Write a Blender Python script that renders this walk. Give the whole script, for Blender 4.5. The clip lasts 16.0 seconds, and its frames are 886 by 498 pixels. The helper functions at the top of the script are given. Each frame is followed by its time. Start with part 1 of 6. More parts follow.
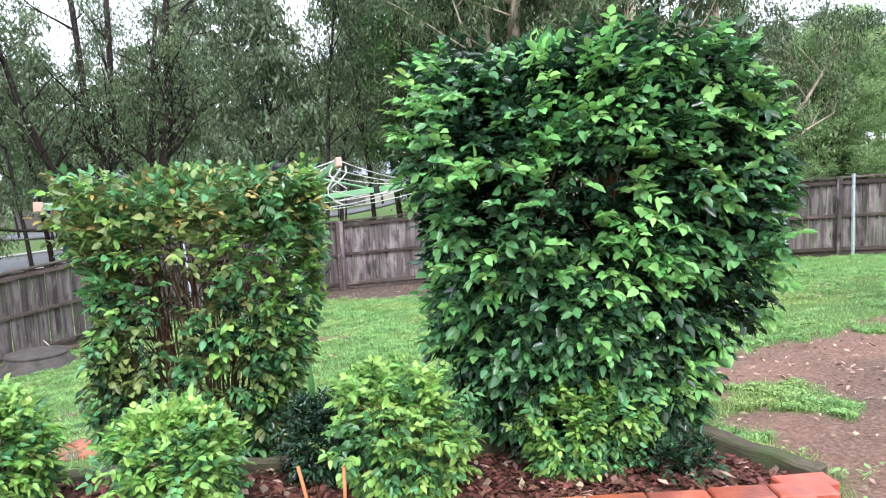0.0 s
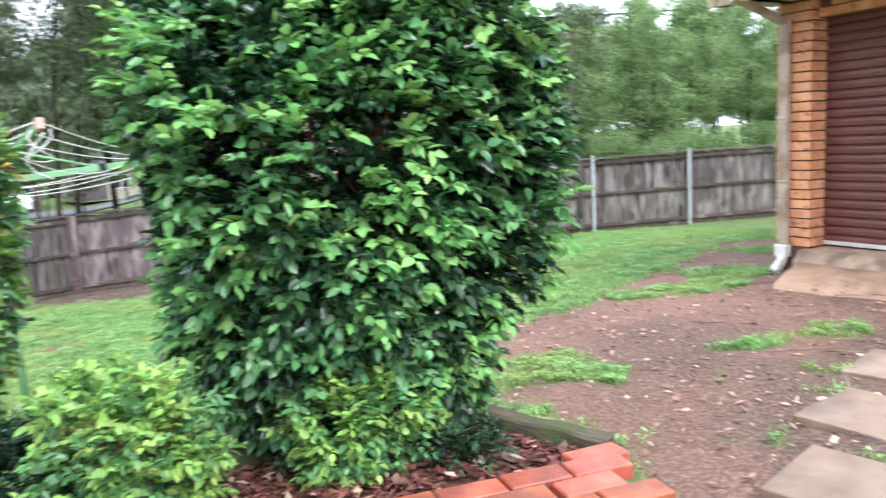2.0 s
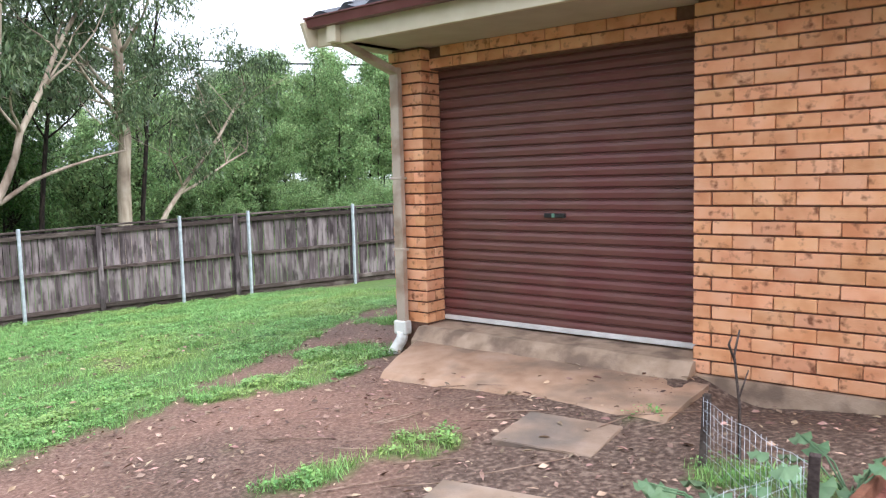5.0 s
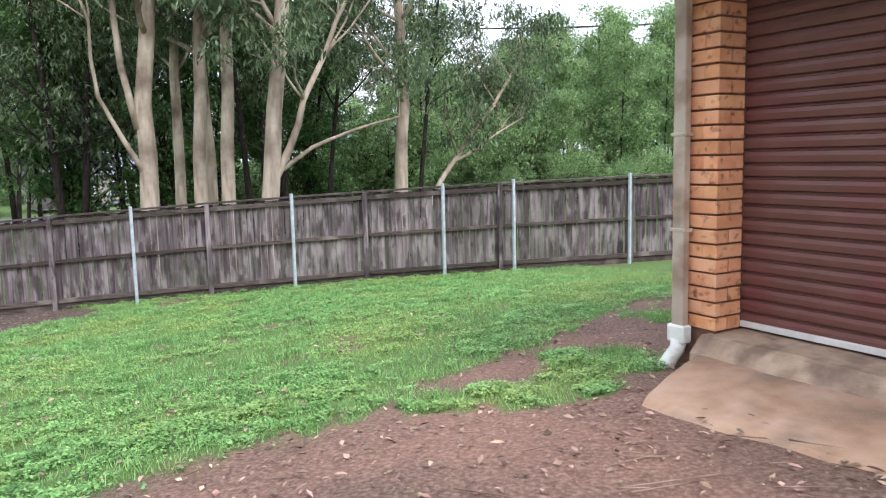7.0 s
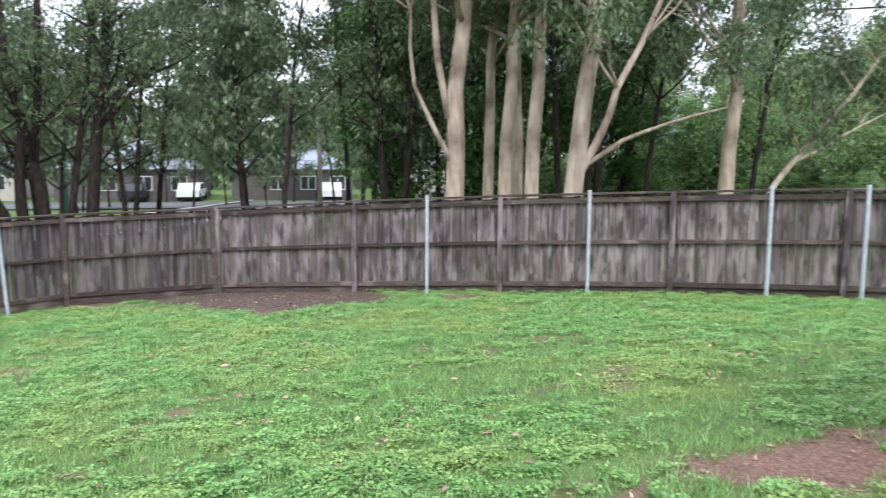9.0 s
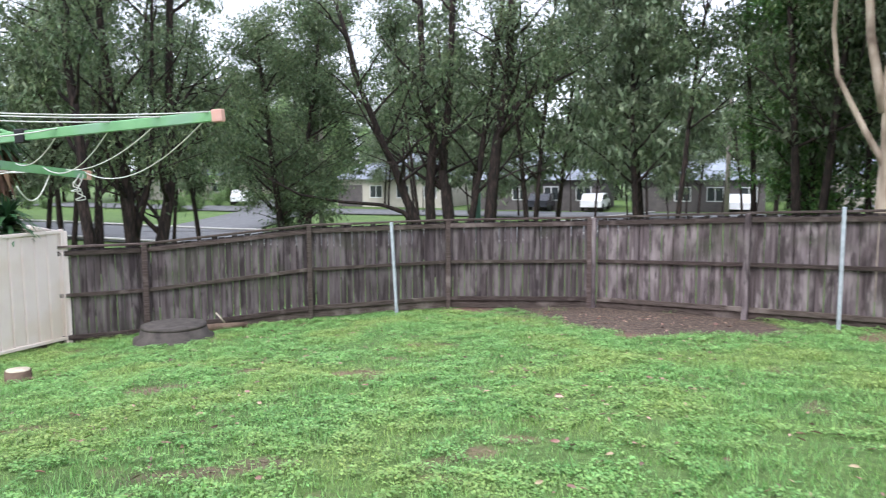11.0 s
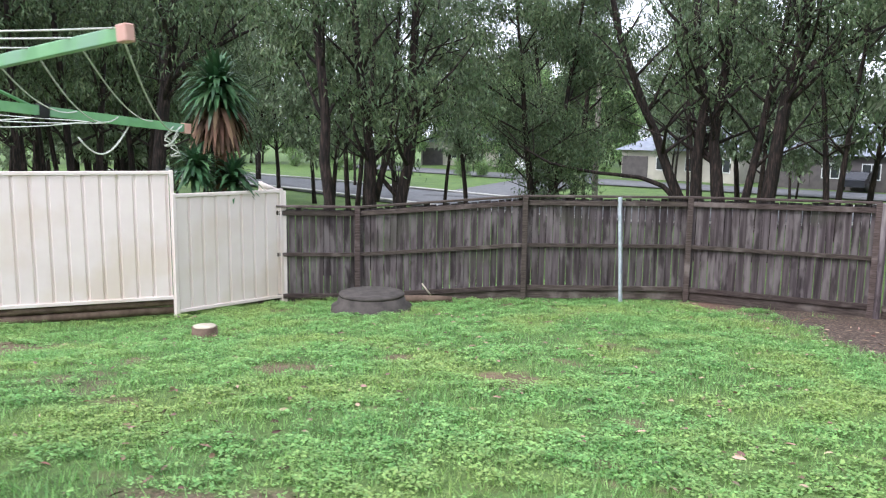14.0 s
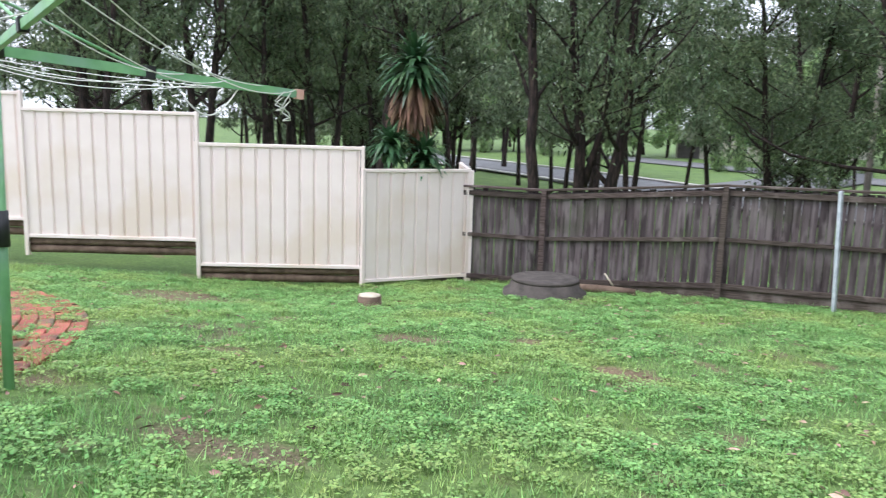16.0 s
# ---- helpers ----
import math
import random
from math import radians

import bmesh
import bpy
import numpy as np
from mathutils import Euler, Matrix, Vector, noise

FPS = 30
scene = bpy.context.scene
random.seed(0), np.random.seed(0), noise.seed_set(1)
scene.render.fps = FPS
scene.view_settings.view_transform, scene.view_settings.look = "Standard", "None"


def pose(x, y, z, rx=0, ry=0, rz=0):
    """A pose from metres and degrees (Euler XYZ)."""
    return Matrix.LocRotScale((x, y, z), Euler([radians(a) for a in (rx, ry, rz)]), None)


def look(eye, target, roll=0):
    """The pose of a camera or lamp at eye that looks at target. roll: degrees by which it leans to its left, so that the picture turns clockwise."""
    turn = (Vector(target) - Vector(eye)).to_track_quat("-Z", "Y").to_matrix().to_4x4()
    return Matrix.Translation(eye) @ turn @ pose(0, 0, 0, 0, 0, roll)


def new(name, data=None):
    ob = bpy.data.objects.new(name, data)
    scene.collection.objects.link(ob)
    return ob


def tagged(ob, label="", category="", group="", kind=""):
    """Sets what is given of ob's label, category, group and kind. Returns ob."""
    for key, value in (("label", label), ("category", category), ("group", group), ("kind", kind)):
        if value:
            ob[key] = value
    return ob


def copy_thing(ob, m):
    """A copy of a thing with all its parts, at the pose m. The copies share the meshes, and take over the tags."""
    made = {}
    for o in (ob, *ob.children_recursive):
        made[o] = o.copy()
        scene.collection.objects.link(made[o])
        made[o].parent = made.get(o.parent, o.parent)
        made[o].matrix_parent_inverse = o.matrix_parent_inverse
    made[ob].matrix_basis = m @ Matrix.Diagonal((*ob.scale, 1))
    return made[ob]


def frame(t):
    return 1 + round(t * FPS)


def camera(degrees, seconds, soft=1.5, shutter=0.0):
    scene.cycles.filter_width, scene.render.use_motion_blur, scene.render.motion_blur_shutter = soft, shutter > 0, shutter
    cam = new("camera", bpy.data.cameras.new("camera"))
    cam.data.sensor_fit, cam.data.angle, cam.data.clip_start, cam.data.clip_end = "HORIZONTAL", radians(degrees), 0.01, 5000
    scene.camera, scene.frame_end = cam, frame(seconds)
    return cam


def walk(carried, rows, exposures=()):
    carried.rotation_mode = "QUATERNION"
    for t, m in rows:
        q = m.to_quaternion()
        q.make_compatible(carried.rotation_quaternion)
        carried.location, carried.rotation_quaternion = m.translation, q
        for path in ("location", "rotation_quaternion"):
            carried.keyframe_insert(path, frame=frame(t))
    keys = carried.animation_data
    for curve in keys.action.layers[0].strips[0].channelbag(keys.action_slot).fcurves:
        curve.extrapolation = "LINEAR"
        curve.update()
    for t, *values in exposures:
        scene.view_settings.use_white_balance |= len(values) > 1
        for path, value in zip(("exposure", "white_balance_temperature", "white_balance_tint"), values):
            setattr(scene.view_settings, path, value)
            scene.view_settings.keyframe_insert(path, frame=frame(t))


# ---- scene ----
cam = camera(59.8, 16.0, soft=1.15, shutter=0.3)
PATH = [
    (0, (-0.029, -0.218, 1.289), (0.023, 1.450, 1.093), -2.8),
    (0.5, (-0.015, -0.161, 1.293), (0.051, 1.499, 1.042), -1.8),
    (1, (0.025, -0.063, 1.255), (0.104, 1.593, 0.987), -1.2),
    (1.5, (0.085, 0.041, 1.200), (0.288, 1.690, 0.953), -1.3),
    (1.8, (0.060, 0.167, 1.150), (0.459, 1.782, 0.920), -2.0),
    (2, (0.057, 0.269, 1.132), (0.609, 1.838, 0.895), -3.0),
    (2.5, (0.134, 0.432, 1.120), (1.031, 1.825, 0.843), -2.6),
    (3, (0.320, 0.511, 1.137), (1.284, 1.866, 0.897), -0.6),
    (3.5, (0.621, 0.549, 1.148), (1.690, 1.833, 0.972), -1.4),
    (3.7, (0.751, 0.590, 1.153), (1.879, 1.824, 0.990), -1.3),
    (5.8, (2.140, 1.297, 1.168), (3.089, 2.676, 1.030), -2.1),
    (6, (2.234, 1.398, 1.122), (3.077, 2.844, 0.984), -2.4),
    (6.5, (2.423, 1.688, 1.074), (3.048, 3.239, 0.911), -1.2),
    (7, (2.565, 2.075, 1.068), (3.126, 3.645, 0.865), -1.4),
    (7.5, (2.720, 2.365, 1.076), (3.194, 3.965, 0.879), -1.7),
    (8, (2.860, 2.614, 1.039), (3.153, 4.255, 0.831), -0.4),
    (8.5, (3.002, 2.927, 1.030), (3.123, 4.591, 0.829), 0.2),
    (9, (3.122, 3.178, 1.020), (3.003, 4.841, 0.815), 0.3),
    (9.5, (3.197, 3.441, 0.979), (2.847, 5.070, 0.765), -0.0),
    (9.8, (3.249, 3.656, 0.948), (2.753, 5.248, 0.748), -0.6),
    (10, (3.262, 3.762, 0.930), (2.686, 5.326, 0.721), -0.3),
    (10.2, (3.297, 3.871, 0.931), (2.647, 5.406, 0.729), -0.5),
    (12.3, (2.932, 5.148, 0.878), (1.703, 6.272, 0.663), 1.4),
    (12.5, (2.954, 5.246, 0.877), (1.699, 6.340, 0.657), 1.3),
    (13, (2.958, 5.524, 0.877), (1.635, 6.534, 0.650), 0.8),
    (13.5, (2.974, 5.775, 0.868), (1.609, 6.728, 0.643), 0.7),
    (14, (3.027, 6.038, 0.847), (1.663, 6.987, 0.600), 0.8),
    (14.5, (3.050, 6.320, 0.806), (1.748, 7.348, 0.542), 0.5),
    (15, (3.099, 6.574, 0.787), (1.746, 7.536, 0.525), 0.7),
    (15.5, (3.195, 6.812, 0.764), (1.684, 7.494, 0.489), 1.6),
    (16, (3.243, 7.015, 0.727), (1.651, 7.474, 0.449), 1.7),
]
walk(cam, [(t, look(eye, target, roll)) for t, eye, target, roll in PATH], [(0, 1.42, 5900, 13), (3.7, 1.6, 5900, 13), (5.8, 1.1, 5900, 13), (8, 1.1, 5900, 13), (12, 1.05, 5900, 13), (16, 1.05, 5900, 13)])

# ---- light ----
world = bpy.data.worlds.new("sky")
scene.world = world
world.use_nodes = True
wn = world.node_tree.nodes
wl = world.node_tree.links
wn.clear()
w_sky = wn.new("ShaderNodeTexSky")
w_sky.sky_type, w_sky.sun_disc = "NISHITA", False
w_sky.sun_elevation, w_sky.sun_rotation = radians(50), radians(200)
w_sky.air_density, w_sky.dust_density = 1.0, 4.0
w_mix = wn.new("ShaderNodeMix")
w_mix.data_type = "RGBA"
w_mix.inputs[0].default_value = 0.8
w_mix.inputs[7].default_value = (9.4, 9.6, 10.0, 1)
w_bg = wn.new("ShaderNodeBackground")
w_bg.inputs[1].default_value = 0.11
w_out = wn.new("ShaderNodeOutputWorld")
wl.new(w_sky.outputs[0], w_mix.inputs[6])
wl.new(w_mix.outputs[2], w_bg.inputs[0])
wl.new(w_bg.outputs[0], w_out.inputs[0])

sun_data = bpy.data.lights.new("sun", "SUN")
sun_data.energy, sun_data.angle, sun_data.color = 1.2, radians(20), (1.0, 0.97, 0.92)
sun = new("sun", sun_data)
sun.matrix_world = look((4, -18, 30), (0, 6, 0))

# ---- tools ----
R = random.Random(7)
NR = np.random.RandomState(5)


def mat(name, colors, scale=8.0, rough=0.8, metal=0.0, bump=0.3, bump_scale=60.0, detail=6.0, stretch=(1, 1, 1), vary=0.0, spec=0.4, stain=None, stain_scale=1.5, island=False, translucent=0.0, streak=None, stain_from=0.48):
    """A noise-driven surface: colours blended by fine noise, a broad stain, and a bump."""
    m = bpy.data.materials.new(name)
    m.use_nodes = True
    n, l = m.node_tree.nodes, m.node_tree.links
    b = n["Principled BSDF"]
    b.inputs["Roughness"].default_value = rough
    b.inputs["Metallic"].default_value = metal
    b.inputs["Specular IOR Level"].default_value = spec
    tc = n.new("ShaderNodeTexCoord")
    mp = n.new("ShaderNodeMapping")
    mp.inputs["Scale"].default_value = stretch
    if vary and not island:
        oi = n.new("ShaderNodeObjectInfo")
        ad = n.new("ShaderNodeVectorMath")
        ad.operation = "MULTIPLY_ADD"
        l.new(oi.outputs["Random"], ad.inputs[0])
        ad.inputs[1].default_value = (37.0, 19.0, 53.0)
        l.new(tc.outputs["Object"], ad.inputs[2])
        place_ = ad.outputs[0]
    else:
        place_ = tc.outputs["Object"]
    l.new(place_, mp.inputs[0])
    nz = n.new("ShaderNodeTexNoise")
    nz.inputs["Scale"].default_value, nz.inputs["Detail"].default_value = scale, detail
    l.new(mp.outputs[0], nz.inputs["Vector"])
    cr = n.new("ShaderNodeValToRGB")
    e = cr.color_ramp.elements
    k = len(colors)
    while len(e) < k:
        e.new(0.5)
    for i, c in enumerate(colors):
        e[i].position = 0.3 + 0.4 * i / max(1, k - 1)
        e[i].color = (*c, 1)
    l.new(nz.outputs[0], cr.inputs[0])
    col = cr.outputs[0]
    if stain:
        n2 = n.new("ShaderNodeTexNoise")
        n2.inputs["Scale"].default_value, n2.inputs["Detail"].default_value = stain_scale, 5
        if streak:
            m2 = n.new("ShaderNodeMapping")
            m2.inputs["Scale"].default_value = streak
            l.new(place_, m2.inputs[0])
            l.new(m2.outputs[0], n2.inputs["Vector"])
        else:
            l.new(place_, n2.inputs["Vector"])
        r2 = n.new("ShaderNodeValToRGB")
        r2.color_ramp.elements[0].position, r2.color_ramp.elements[1].position = stain_from, stain_from + 0.16
        l.new(n2.outputs[0], r2.inputs[0])
        mx = n.new("ShaderNodeMix")
        mx.data_type = "RGBA"
        l.new(r2.outputs[0], mx.inputs[0])
        l.new(col, mx.inputs[6])
        mx.inputs[7].default_value = (*stain, 1)
        col = mx.outputs[2]
    if vary:
        if island:
            src = n.new("ShaderNodeNewGeometry").outputs["Random Per Island"]
        else:
            src = n.new("ShaderNodeObjectInfo").outputs["Random"]
        hs = n.new("ShaderNodeHueSaturation")
        mr = n.new("ShaderNodeMapRange")
        mr.inputs[3].default_value, mr.inputs[4].default_value = 1 - vary, 1 + vary
        l.new(src, mr.inputs[0])
        l.new(mr.outputs[0], hs.inputs["Value"])
        mh = n.new("ShaderNodeMapRange")
        mh.inputs[3].default_value, mh.inputs[4].default_value = 0.5 - vary * 0.05, 0.5 + vary * 0.05
        ml = n.new("ShaderNodeMath")
        ml.operation = "FRACT"
        mm = n.new("ShaderNodeMath")
        mm.operation = "MULTIPLY"
        mm.inputs[1].default_value = 7.31
        l.new(src, mm.inputs[0])
        l.new(mm.outputs[0], ml.inputs[0])
        l.new(ml.outputs[0], mh.inputs[0])
        l.new(mh.outputs[0], hs.inputs["Hue"])
        l.new(col, hs.inputs["Color"])
        col = hs.outputs[0]
    l.new(col, b.inputs["Base Color"])
    if bump:
        n3 = n.new("ShaderNodeTexNoise")
        n3.inputs["Scale"].default_value, n3.inputs["Detail"].default_value = bump_scale, 4
        l.new(mp.outputs[0], n3.inputs["Vector"])
        bp = n.new("ShaderNodeBump")
        bp.inputs["Strength"].default_value, bp.inputs["Distance"].default_value = bump, 0.01
        l.new(n3.outputs[0], bp.inputs["Height"])
        l.new(bp.outputs[0], b.inputs["Normal"])
    if translucent:
        tr = n.new("ShaderNodeBsdfTranslucent")
        l.new(col, tr.inputs[0])
        ms = n.new("ShaderNodeMixShader")
        ms.inputs[0].default_value = translucent
        l.new(b.outputs[0], ms.inputs[1])
        l.new(tr.outputs[0], ms.inputs[2])
        l.new(ms.outputs[0], n["Material Output"].inputs[0])
    return m


def paling_material(name, tone, cut):
    """Old grey paling: grain down each board, pale bleached streaks and dark damp stains across many."""
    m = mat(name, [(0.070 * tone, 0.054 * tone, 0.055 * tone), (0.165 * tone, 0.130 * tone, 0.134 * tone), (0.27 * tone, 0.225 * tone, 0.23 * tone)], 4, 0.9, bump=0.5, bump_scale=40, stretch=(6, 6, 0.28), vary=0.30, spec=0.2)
    n, l = m.node_tree.nodes, m.node_tree.links
    b = n["Principled BSDF"]
    src = b.inputs["Base Color"].links[0].from_socket
    geo = n.new("ShaderNodeNewGeometry")

    def layer(col, scale, stretch, lo, hi, tint, amount):
        mp = n.new("ShaderNodeMapping")
        mp.inputs["Scale"].default_value = stretch
        l.new(geo.outputs["Position"], mp.inputs[0])
        z = n.new("ShaderNodeTexNoise")
        z.inputs["Scale"].default_value, z.inputs["Detail"].default_value = scale, 5
        l.new(mp.outputs[0], z.inputs["Vector"])
        r = n.new("ShaderNodeMapRange")
        r.inputs[1].default_value, r.inputs[2].default_value, r.inputs[4].default_value = lo, hi, amount
        l.new(z.outputs[0], r.inputs[0])
        x = n.new("ShaderNodeMix")
        x.data_type = "RGBA"
        l.new(r.outputs[0], x.inputs[0])
        l.new(col, x.inputs[6])
        x.inputs[7].default_value = (*tint, 1)
        return x.outputs[2]
    c = layer(src, 9.0, (1, 1, 0.2), 0.50, 0.62, (0.42 * tone, 0.36 * tone, 0.355 * tone), 0.62)
    c = layer(c, 8.0, (1, 1, 0.35), cut + 0.02, cut + 0.12, (0.035, 0.026, 0.027), 0.7)
    c = layer(c, 1.4, (1, 1, 0.8), cut - 0.02, cut + 0.18, (0.050, 0.038, 0.038), 0.5)
    c = layer(c, 1.3, (1, 1, 1.5), 0.55, 0.7, (0.065, 0.068, 0.045), 0.5)
    l.new(c, b.inputs["Base Color"])
    return m


